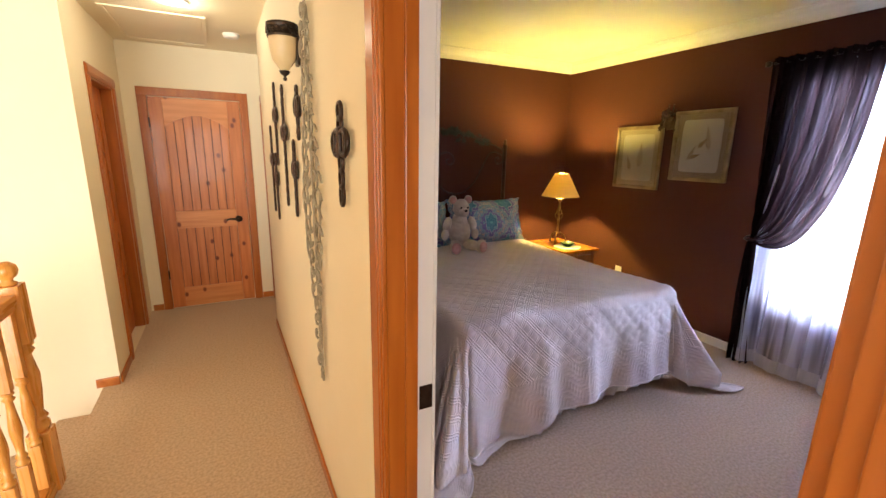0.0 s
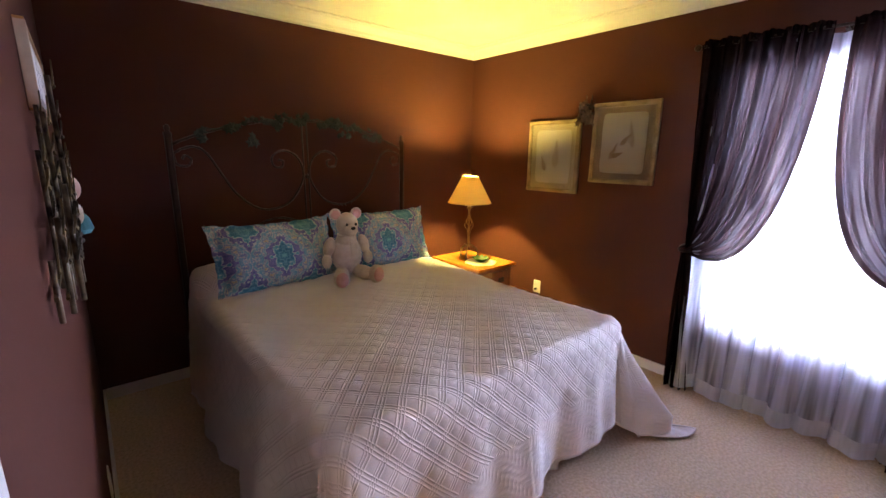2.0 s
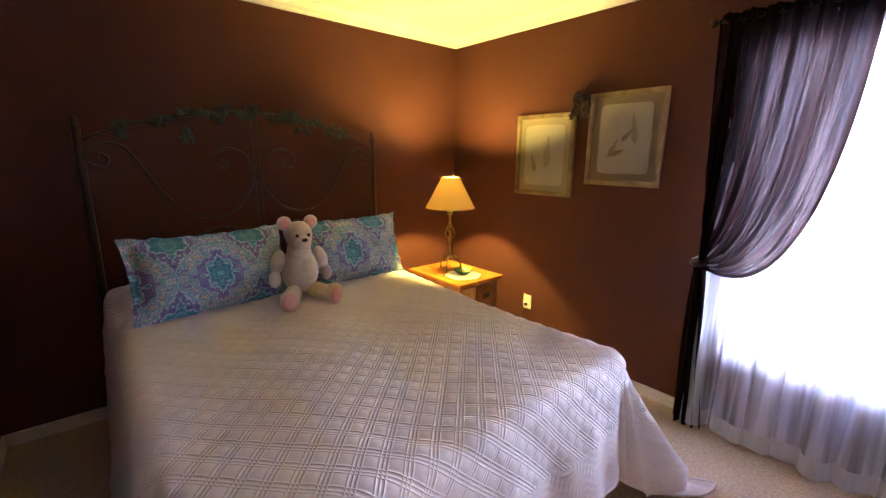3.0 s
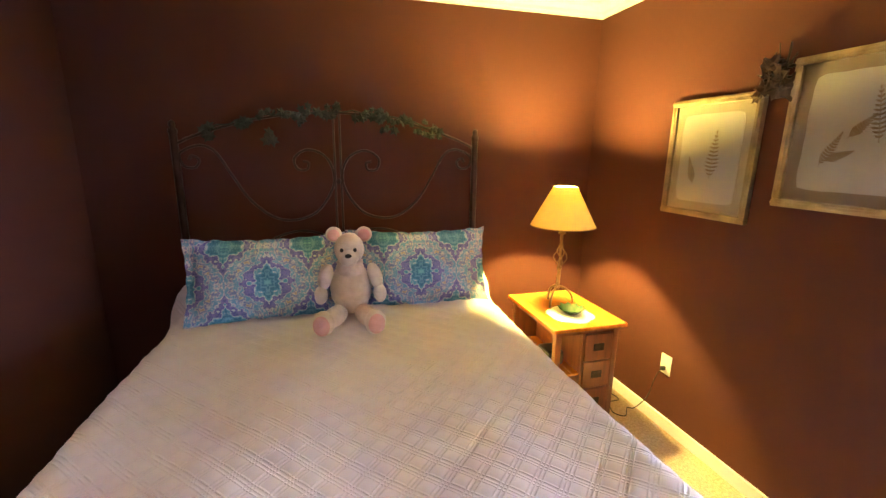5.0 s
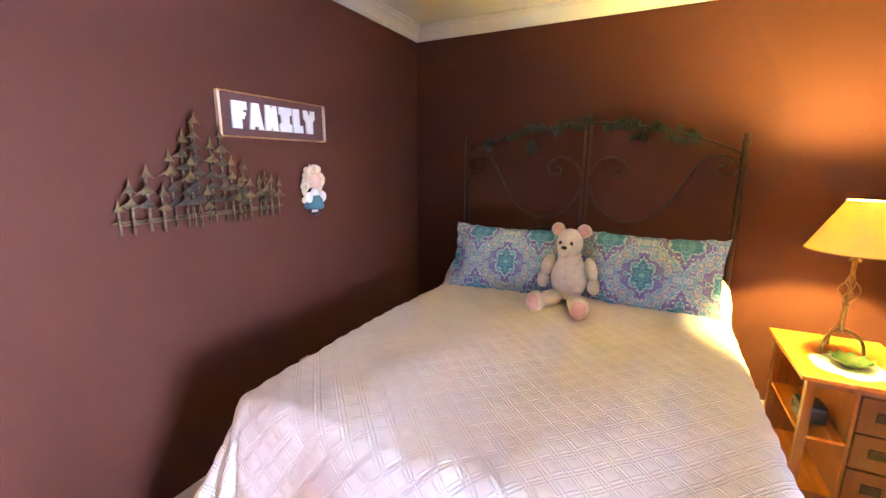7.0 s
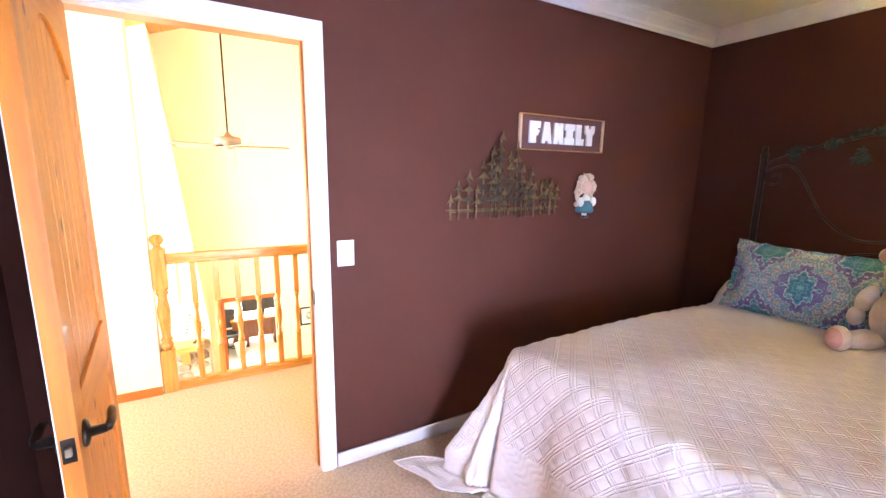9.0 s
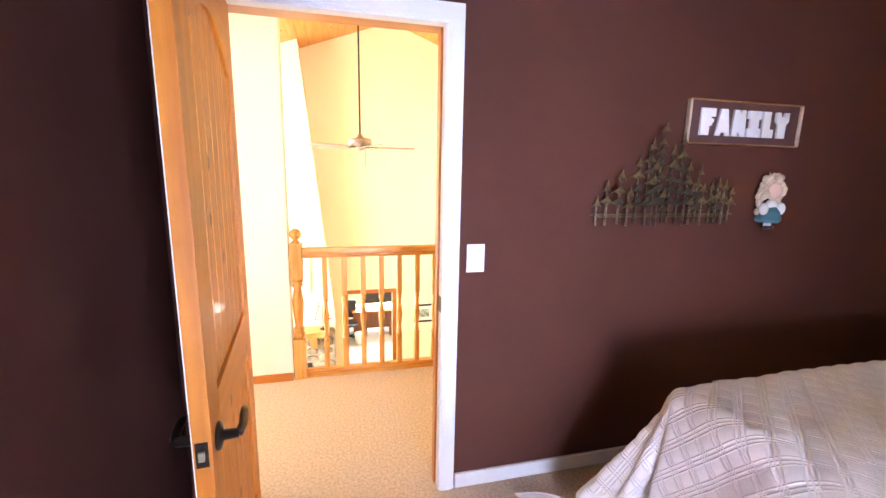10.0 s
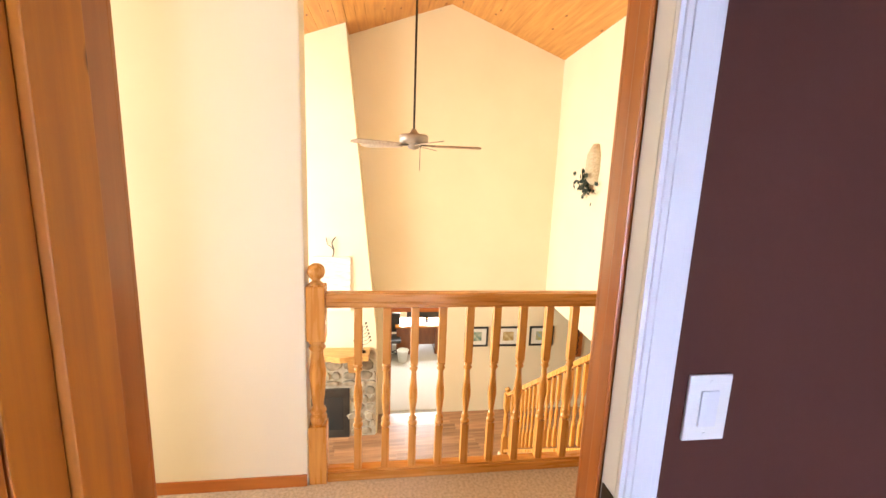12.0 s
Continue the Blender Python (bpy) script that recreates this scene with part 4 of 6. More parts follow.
for k in range(5):
    a = math.radians(14 + 72 * k)
    m = Matrix.Rotation(a, 4, "Z") @ Matrix.Translation((0, 0, -0.055)) @ Matrix.Rotation(radians(10), 4, "X")
    bm = bmesh.new()
    ol = [(0.17, -0.045), (0.24, -0.062), (0.60, -0.072), (0.66, -0.06), (0.68, 0.0), (0.66, 0.06), (0.60, 0.072), (0.24, 0.062), (0.17, 0.045)]
    prism(ol, 0.008, bm=bm, m=m @ Matrix.Rotation(-math.pi / 2, 4, "X"))
    b = part("blade", bm, FANBLADE, fan)
    arm = bmesh.new()
    boxes((0.07, 0.22, -0.018, 0.018, -0.062, -0.05), bevel=0.003, bm=arm)
    bmesh.ops.transform(arm, matrix=Matrix.Rotation(a, 4, "Z"), verts=arm.verts)
    part("blade_arm", arm, BRONZE, fan)
part("pull_chain", tube([(0.06, 0.06, -0.08), (0.06, 0.06, -0.30)], 0.003, 5), BRONZE, fan)

# ---- window ----
structure("window_sill", boxes((ROOM_E - 0.02, ROOM_E + 0.159, WY0 - 0.02, WY1 + 0.02, WZ0 - 0.022, WZ0 - 0.0005), bevel=0.004), WHITE)
window = tagged(new("window_1"), "white framed window with closed slatted blinds", kind="structure")
for q in ((WY0 + 0.001, WY0 + 0.05, WZ0, WZ1), (WY1 - 0.05, WY1 - 0.001, WZ0, WZ1), (WY0 + 0.0505, WY1 - 0.0505, WZ0, WZ0 + 0.05), (WY0 + 0.0505, WY1 - 0.0505, WZ1 - 0.05, WZ1 - 0.001), (WY0 + 0.0505, WY1 - 0.0505, 1.28, 1.32)):
    part("window_frame", boxes((ROOM_E + 0.10, ROOM_E + 0.15, *q), bevel=0.004), WHITE, window)
glass = mat("window_glass", (1, 1, 1), rough=0.02, transmission=1.0, bump=0.0)
for z0, z1 in ((WZ0 + 0.05, 1.28), (1.32, WZ1 - 0.05)):
    pane = part("pane", boxes((ROOM_E + 0.122, ROOM_E + 0.128, WY0 + 0.05, WY1 - 0.05, z0, z1)), glass, window)
    pane.visible_shadow = False
blinds = thing("window_blinds", "white slatted blinds lowered behind the sheer curtain", "blinds", (ROOM_E + 0.06, 0, 0))
part("head_rail", boxes((-0.025, 0.025, WY0 + 0.01, WY1 - 0.01, WZ1 - 0.045, WZ1 - 0.005), bevel=0.003), WHITE, blinds)
slat_me = None
for k in range(60):
    z = WZ1 - 0.06 - 0.0255 * k
    if z < WZ0 + 0.02:
        break
    if slat_me is None:
        s = part("slat", boxes((-0.012, 0.012, WY0 + 0.012, WY1 - 0.012, -0.0008, 0.0008)), WHITE, blinds)
        slat_me = s.data
    else:
        s = new("slat", slat_me)
        s.parent = blinds
    s.matrix_basis = pose(0, 0, z, 0, 25, 0)

# ---- curtains ----
ROD_X, ROD_Z = ROOM_E - 0.085, 2.235
RODY0, RODY1 = 0.44, 1.80
rod = thing("curtain_rod", "dark bronze curtain rod with ball ends on wall brackets", "curtain rod", (ROD_X, 0, ROD_Z))
rb = tube([(0, RODY0, 0), (0, RODY1, 0)], 0.008, 10)
part("rod", rb, BRONZE, rod, smooth=True)
for y in (RODY0, RODY1):
    part("finial", blob(bmesh.new(), (0, y, 0), 0.020), BRONZE, rod)
for y in (RODY0 + 0.03, (RODY0 + RODY1) / 2, RODY1 - 0.03):
    part("bracket", boxes((0.0, 0.084, y - 0.006, y + 0.006, -0.02, -0.008), (0.076, 0.0845, y - 0.012, y + 0.012, -0.04, 0.02), bevel=0.002), BRONZE, rod)


def cloth_sheet(fn, nu, nv):
    verts = [tuple(fn(i / (nu - 1), j / (nv - 1))) for j in range(nv) for i in range(nu)]
    faces = [(j * nu + i, j * nu + i + 1, (j + 1) * nu + i + 1, (j + 1) * nu + i) for j in range(nv - 1) for i in range(nu - 1)]
    return verts, [], faces


def sheer(u, v):
    y = 0.50 + (1.66 - 0.50) * u
    z = ROD_Z - 0.03 - (ROD_Z - 0.060) * v
    f = 0.35 + 0.65 * v
    w = math.sin(u * 2 * math.pi * 8 + 1.6 * math.sin(u * 9 + 1)) * 0.032 + 0.012 * math.sin(u * 2 * math.pi * 17 + 2 * v)
    return ROD_X + 0.028 + w * f - 0.06 * v * v, y + 0.030 * f * math.cos(u * 2 * math.pi * 8 + 1.6 * math.sin(u * 9 + 1)), z + 0.014 * v * math.sin(u * 23)


sheer_thing = thing("sheer_curtain", "white sheer curtain hanging in soft folds to the carpet", "curtain", (0, 0, 0))
V = 0.955
part("cloth", cloth_sheet(lambda u, v: sheer(u, v * V), 240, 60), SHEER, sheer_thing, smooth=True)
part("hem", cloth_sheet(lambda u, v: sheer(u, V + (1 - V) * v), 240, 4), HEM, sheer_thing, "thick sewn hem of the white sheer curtain", smooth=True)

TIE_Z = 0.985


def cloth_part(name, fn, nu, nv, material, parent):
    ob = part(name, cloth_sheet(fn, nu, nv), material, parent, smooth=True)
    uv = ob.data.uv_layers.new(name="weave")
    flat = np.array([(i / (nu - 1), j / (nv - 1)) for j in range(nv) for i in range(nu)], dtype=np.float32)
    index = np.empty(len(ob.data.loops), dtype=np.int32)
    ob.data.loops.foreach_get("vertex_index", index)
    uv.data.foreach_set("uv", flat[index].ravel())
    return ob


def drape(y_out, y_in):
    """A panel gathered on the rod from y_out to y_in, swept back to a tie near y_out, and falling below it."""
    s = 1 if y_out > y_in else -1
    tie_y = y_out - s * 0.06

    def upper(u, v):
        top = y_out + (y_in - y_out) * u
        f = u * 47 + 1.5 * math.sin(u * 7)
        bulge = u ** 1.15
        # every thread hangs from its place on the rod, bellies, and is pulled to the tie
        a, b = Vector((top, ROD_Z + 0.012)), Vector((tie_y + s * 0.012 * (0.5 - u), TIE_Z + 0.022 - 0.045 * u))
        c = Vector((top + s * (0.020 * bulge - 0.02), 1.50 - 0.76 * bulge))
        p = a * (1 - v) ** 2 + c * 2 * v * (1 - v) + b * v * v
        amp = 0.024 * (1 - v) ** 0.4 + 0.012 * v
        crease = 0.008 * math.sin(31 * v + 13 * u + 2 * math.sin(9 * u)) * v
        deep = -0.075 * math.sin(math.pi * v ** 1.2) * bulge
        return ROD_X - 0.014 + deep + amp * (math.sin(f) + 0.4 * math.sin(2.3 * f + 3 * v)) + crease, p.x + 0.008 * math.cos(f) * (1 - v), p.y + 0.006 * math.sin(f * 0.7) * v

    def lower(u, v):
        w = 0.030 + 0.046 * v ** 0.7
        f = u * 22
        z = TIE_Z - 0.01 - (TIE_Z - 0.022) * v
        y = tie_y - s * 0.052 * v + w * (u - 0.5) * 2
        return ROD_X - 0.020 - 0.02 * v + (0.012 + 0.022 * v) * math.sin(f + 0.8 * math.sin(5 * v)), y + 0.006 * math.cos(f * 1.3 + 2 * v), z + 0.006 * math.sin(f) * v

    def top_ruffle(u, v):
        top = y_out + (y_in - y_out) * u
        f = u * 110
        return ROD_X - 0.010 + 0.010 * math.sin(f) * (0.4 + v), top, ROD_Z - 0.008 + (0.040 + 0.006 * math.sin(37 * u)) * v

    c = thing("tied_curtain", "plum brown voile curtain tied back to the wall", "curtain", (0, 0, 0), group="tied plum curtains")
    cloth_part("upper_drape", upper, 300, 80, PLUM, c)
    cloth_part("lower_drape", lower, 90, 40, PLUM, c)
    cloth_part("lower_drape", lambda u, v: [q + d for q, d in zip(lower(u, v), (0.014, 0.0, 0.0))], 90, 40, PLUM, c)
    cloth_part("rod_ruffle", top_ruffle, 260, 6, PLUM, c)
    part("tie_back", tube([(ROD_X - 0.02 + 0.040 * math.cos(t), tie_y + 0.040 * math.sin(t), TIE_Z + 0.01 * math.cos(t)) for t in [k * math.pi / 8 for k in range(17)]], 0.008, 6), IRON, c, smooth=True)
    part("hook", tube([(ROOM_E - 0.002, tie_y + s * 0.045, TIE_Z + 0.01), (ROD_X, tie_y + s * 0.045, TIE_Z + 0.01)], 0.004, 6), PEWTER, c, smooth=True)


drape(1.76, 1.165)
drape(0.44, 1.095)

# ---- bed ----
BX0, BX1, BY0, BY1, BZ = 1.005, 2.735, 1.67, 3.76, 0.725
CR = 0.07
BED_X = (BX0 + BX1) / 2
bed = thing("bed", "bed with a dark iron scrolled headboard", "bed", (BED_X, 2.75, 0))


def at_bed(o):
    o.matrix_basis = pose(-BED_X, -2.75, 0)
    return o


at_bed(part("mattress", boxes((BX0 + 0.05, BX1 - 0.05, BY0 + 0.06, BY1 - 0.02, 0.40, BZ - 0.03), bevel=0.04), SKIRT, bed))
at_bed(part("box_spring", boxes((BX0 + 0.05, BX1 - 0.05, BY0 + 0.06, BY1 - 0.02, 0.19, 0.395), bevel=0.02), SKIRT, bed))
for x in (BX0 + 0.12, BX1 - 0.12):
    for y in (BY0 + 0.15, BY1 - 0.12):
        at_bed(part("leg", turned([(0.02, 0.0), (0.025, 0.19)], 12, place=(x, y, 0)), IRON, bed))

# headboard
HY = 3.80
head = part("headboard", tube([(1.012 + (2.748 - 1.012) * k / 30, HY, 1.60 + 0.20 * math.sin(math.pi * k / 30) ** 0.8) for k in range(31)], 0.008, 8), IRON, bed, "dark iron headboard with scrolls and two tall posts", smooth=True)
at_bed(head)
HC = 1.876
for x in (1.012, 2.748):
    part("post", turned([(0.024, 0.0), (0.020, 0.01), (0.020, 1.66), (0.024, 1.665), (0.024, 1.68), (0.012, 1.69), (0.018, 1.705), (0.014, 1.722), (0.003, 1.73)], 16, place=(x, HY, 0)), IRON, head, smooth=True)
for dx in (-0.018, 0.018):
    part("centre_bar", tube([(HC + dx, HY, 0.5), (HC + dx, HY, 1.795)], 0.006, 8), IRON, head, smooth=True)
for s in (-1, 1):
    main = smooth_line([(HC + s * 0.80, HY, 1.585), (HC + s * 0.73, HY, 1.60), (HC + s * 0.66, HY, 1.56), (HC + s * 0.58, HY, 1.42), (HC + s * 0.50, HY, 1.29), (HC + s * 0.38, HY, 1.19), (HC + s * 0.26, HY, 1.17), (HC + s * 0.13, HY, 1.22),
                        (HC + s * 0.035, HY, 1.36), (HC + s * 0.03, HY, 1.47), (HC + s * 0.08, HY, 1.555), (HC + s * 0.17, HY, 1.585), (HC + s * 0.245, HY, 1.54), (HC + s * 0.235, HY, 1.475), (HC + s * 0.18, HY, 1.47), (HC + s * 0.17, HY, 1.51), (HC + s * 0.20, HY, 1.52)], 7)
    part("scroll", tube(main, 0.0075, 8), IRON, head, smooth=True)
    part("scroll", tube(smooth_line([(HC + s * 0.80, HY, 1.585), (HC + s * 0.845, HY, 1.55), (HC + s * 0.83, HY, 1.49), (HC + s * 0.775, HY, 1.48), (HC + s * 0.75, HY, 1.52), (HC + s * 0.785, HY, 1.545), (HC + s * 0.80, HY, 1.52)], 6), 0.007, 8), IRON, head, smooth=True)
    part("scroll", tube(smooth_line([(HC + s * 0.03, HY, 1.02), (HC + s * 0.12, HY, 1.08), (HC + s * 0.26, HY, 1.10), (HC + s * 0.42, HY, 1.04), (HC + s * 0.5, HY, 0.92)], 7), 0.007, 8), IRON, head, smooth=True)
part("rosette", blob(bmesh.new(), (HC, HY - 0.010, 1.40), 0.015, (1, 0.6, 1.2)), IRON, head)
part("cross_bar", tube([(1.012, HY, 0.62), (2.748, HY, 0.62)], 0.010, 8), IRON, head, smooth=True)


def soft_step(v, e):
    return 1 / (1 + math.exp(-v / e))


def spread(s, t):
    """Bedspread: s across from the middle, t along from the head; both in metres of cloth. Gives a place."""
    half, long = (BX1 - BX0) / 2, BY1 - BY0
    qx = max(0.0, abs(s) - half + CR)
    qy = max(0.0, t - long + CR)
    sx = 1 if s > 0 else -1
    cx, cy = BED_X + sx * min(abs(s), half - CR), BY1 - min(t, long - CR)
    r = math.hypot(qx, qy)
    top = BZ + 0.018 * math.sin(2.2 * s + 0.4) * math.cos(1.9 * t) + 0.006 * math.sin(9 * s + 3 * t)
    top += 0.17 * soft_step(0.31 - t, 0.030) * (1 - 0.10 * (abs(s) / half) ** 4)
    if r < 1e-9:
        return cx, cy, top
    dx, dy = sx * qx / r, -qy / r
    ang = math.atan2(qy, qx)
    arc = CR * math.pi / 2
    if r < arc:
        a = r / CR
        return cx + dx * CR * math.sin(a), cy + dy * CR * math.sin(a), top - CR * (1 - math.cos(a))
    down = r - arc
    corner = math.exp(-((ang - math.pi / 4) / (0.30 if s > 0 else 0.42)) ** 2)
    along = t if qy < 1e-9 else (s * 1.0 + 7.3 if qx < 1e-9 else 0)
    fold = 0.0
    if qy < 1e-9:
        fold = 0.026 * math.sin(along * 9.0 + 1.0) + 0.014 * math.sin(along * 21 + 0.5)
    elif qx < 1e-9:
        fold = 0.030 * math.sin(along * 9.0 + 0.9 * math.sin(along * 3.1)) + 0.022 * math.sin(along * 15.5 + 1) + 0.006 * math.sin(along * 37)
    else:
        fold = 0.030 * math.cos((ang - math.pi / 4) * 16)
    k = min(1, down / 0.55)
    flare = 0.05 * k + fold * k + (0.27 if s > 0 else 0.22) * corner * k ** 1.15
    z = top - CR - down * (1 - 0.05 * corner)
    out = CR + flare
    floor_z = 0.022
    if z < floor_z + 0.03:
        over = floor_z + 0.03 - z
        z = floor_z + 0.012 * math.exp(-over * 20) + 0.010 * (1 - math.exp(-over * 8)) + 0.008 * math.sin(over * 40) * math.exp(-over * 3)
        out += over * (0.85 if corner > 0.2 else 0.4)
    return cx + dx * out, cy + dy * out, z


def quilting(s, t):
    """Stitched relief: bundles of three lines both ways across, with small puffs between."""
    edge = min(1.0, max(0.0, (2.36 - t) / 0.02), max(0.0, (1.26 - abs(s)) / 0.02))
    puff = abs(math.cos(math.pi * (s + t) / 0.098) * math.cos(math.pi * (s - t) / 0.098))
    pucker = math.sin(17 * s + 6 * t) * math.sin(11 * t - 5 * s + 1) + 0.6 * math.sin(31 * s - 23 * t)
    wave = max(0.0, 1 - edge) * math.exp(-((((t + 0.03 * math.sin(s * 30)) / 0.035) % 1.0 - 0.5) / 0.2) ** 2)
    return 0.0045 * puff * edge - 0.002 * wave + 0.0022 * pucker


def bedspread():
    half, long = (BX1 - BX0) / 2, BY1 - BY0
    W, L = half - CR + 0.73, long - CR + 0.64
    step = 0.0095
    nu, nv = int(2 * W / step), int((L - 0.16) / step)
    S, Tt = [-W + 2 * W * i / (nu - 1) for i in range(nu)], [0.16 + (L - 0.16) * j / (nv - 1) for j in range(nv)]
    # the cloth lies askew: longer towards the foot on the west side
    askew = lambda s, t: t + 0.13 * min(1.0, max(0.0, (-s - 0.2) / 0.4)) * max(0.0, t - 1.5) ** 2
    P = np.array([[spread(s, askew(s, t)) for s in S] for t in Tt])
    du, dv = np.gradient(P, axis=1), np.gradient(P, axis=0)
    N = np.cross(dv, du)
    N /= np.linalg.norm(N, axis=2)[..., None] + 1e-12
    if N[nv // 3, nu // 2, 2] < 0:
        N = -N
    Q = np.array([[quilting(s, t) for s in S] for t in Tt])
    P = P + N * (Q[..., None] + 0.004)
    verts = [tuple(v) for v in P.reshape(-1, 3)]
    faces = [(j * nu + i, j * nu + i + 1, (j + 1) * nu + i + 1, (j + 1) * nu + i) for j in range(nv - 1) for i in range(nu - 1)]
    top = thing("bedspread", "rumpled off-white quilted bedspread draped over the bed to the carpet", "bedspread", (0, 0, 0))
    cloth = part("cloth", (verts, [], faces), STITCHED, top, smooth=True)
    uv = cloth.data.uv_layers.new(name="metres")
    flat = np.array([(s, t) for t in Tt for s in S], dtype=np.float32)
    index = np.empty(len(cloth.data.loops), dtype=np.int32)
    cloth.data.loops.foreach_get("vertex_index", index)
    uv.data.foreach_set("uv", flat[index].ravel())
    # rolled edge of the cloth, a thicker cord round the hem
    rim = [verts[j * nu] for j in range(0, nv, 2)] + [verts[(nv - 1) * nu + i] for i in range(0, nu, 2)] + [verts[j * nu + nu - 1] for j in range(nv - 1, 0, -2)]
    part("bound_edge", tube(rim, 0.005, 6), QUILT, top, smooth=True)


bedspread()
skirt = thing("bed_skirt", "white scalloped lace bed skirt showing under the bedspread", "bed skirt", (0, 0, 0))


def skirt_side(x0, y0, x1, y1):
    L = math.hypot(x1 - x0, y1 - y0)
    nx, ny = (y1 - y0) / L, -(x1 - x0) / L

    def fn(u, v):
        w = 0.010 * math.sin(u * L * 55) * (0.3 + v)
        hem = 0.03 + 0.014 * abs(math.sin(u * L * 26))
        return x0 + (x1 - x0) * u + nx * w, y0 + (y1 - y0) * u + ny * w, 0.37 - (0.37 - hem) * v
    return cloth_sheet(fn, 200, 8)


part("foot_panel", skirt_side(BX0 + 0.02, BY0 + 0.02, BX1 - 0.02, BY0 + 0.02), SKIRT, skirt, smooth=True)
part("side_panel", skirt_side(BX1 - 0.02, BY0 + 0.02, BX1 - 0.02, BY1), SKIRT, skirt, smooth=True)
part("side_panel", skirt_side(BX0 + 0.02, BY1, BX0 + 0.02, BY0 + 0.02), SKIRT, skirt, smooth=True)


def cushion(w, h, d, flange=0.0, n=44):
    """A stuffed pillow standing up: w wide along x, h high along z, d deep."""
    verts, faces = [], []
    for side in (1, -1):
        base = len(verts)
        for j in range(n):
            for i in range(n):
                u, v = 2 * i / (n - 1) - 1, 2 * j / (n - 1) - 1
                fu, fv = min(1, (1 - abs(u)) / 0.08), min(1, (1 - abs(v)) / 0.12)
                body = max(0.0, (1 - (abs(u) * 1.10) ** 3.2)) ** 0.55 * max(0.0, (1 - (abs(v) * 1.14) ** 2.6)) ** 0.6 if abs(u) * 1.10 < 1 and abs(v) * 1.14 < 1 else 0
                x = u * w / 2 * (1 - 0.05 * (1 - v * v)) if flange == 0 else u * w / 2 * (1 - 0.03 * (1 - v * v))
                z = v * h / 2 * (1 - 0.09 * (1 - u * u))
                wob = 0.006 * math.sin(13 * u + 5 * v) * body + 0.004 * math.sin(40 * u) * (1 - min(fu, fv))
                ruffle = 0.010 * (1 - min(fu, fv)) * math.sin(23 * u + 3) * math.sin(17 * v + 1)
                corner = 0.022 * max(0.0, abs(u) + abs(v) - 1.55) ** 1.0
                verts.append((x * (1 + corner), side * (0.0025 + d / 2 * body + wob * (body > 0)) + ruffle, z * (1 + 1.6 * corner) + 0.0022 * (math.sin(19 * u) + math.sin(31 * u + 2)) * max(0.0, abs(v) - 0.8) * 5))
        for j in range(n - 1):
            for i in range(n - 1):
                q = (base + j * n + i, base + j * n + i + 1, base + (j + 1) * n + i + 1, base + (j + 1) * n + i)
                faces.append(q if side < 0 else q[::-1])
    return verts, [], faces


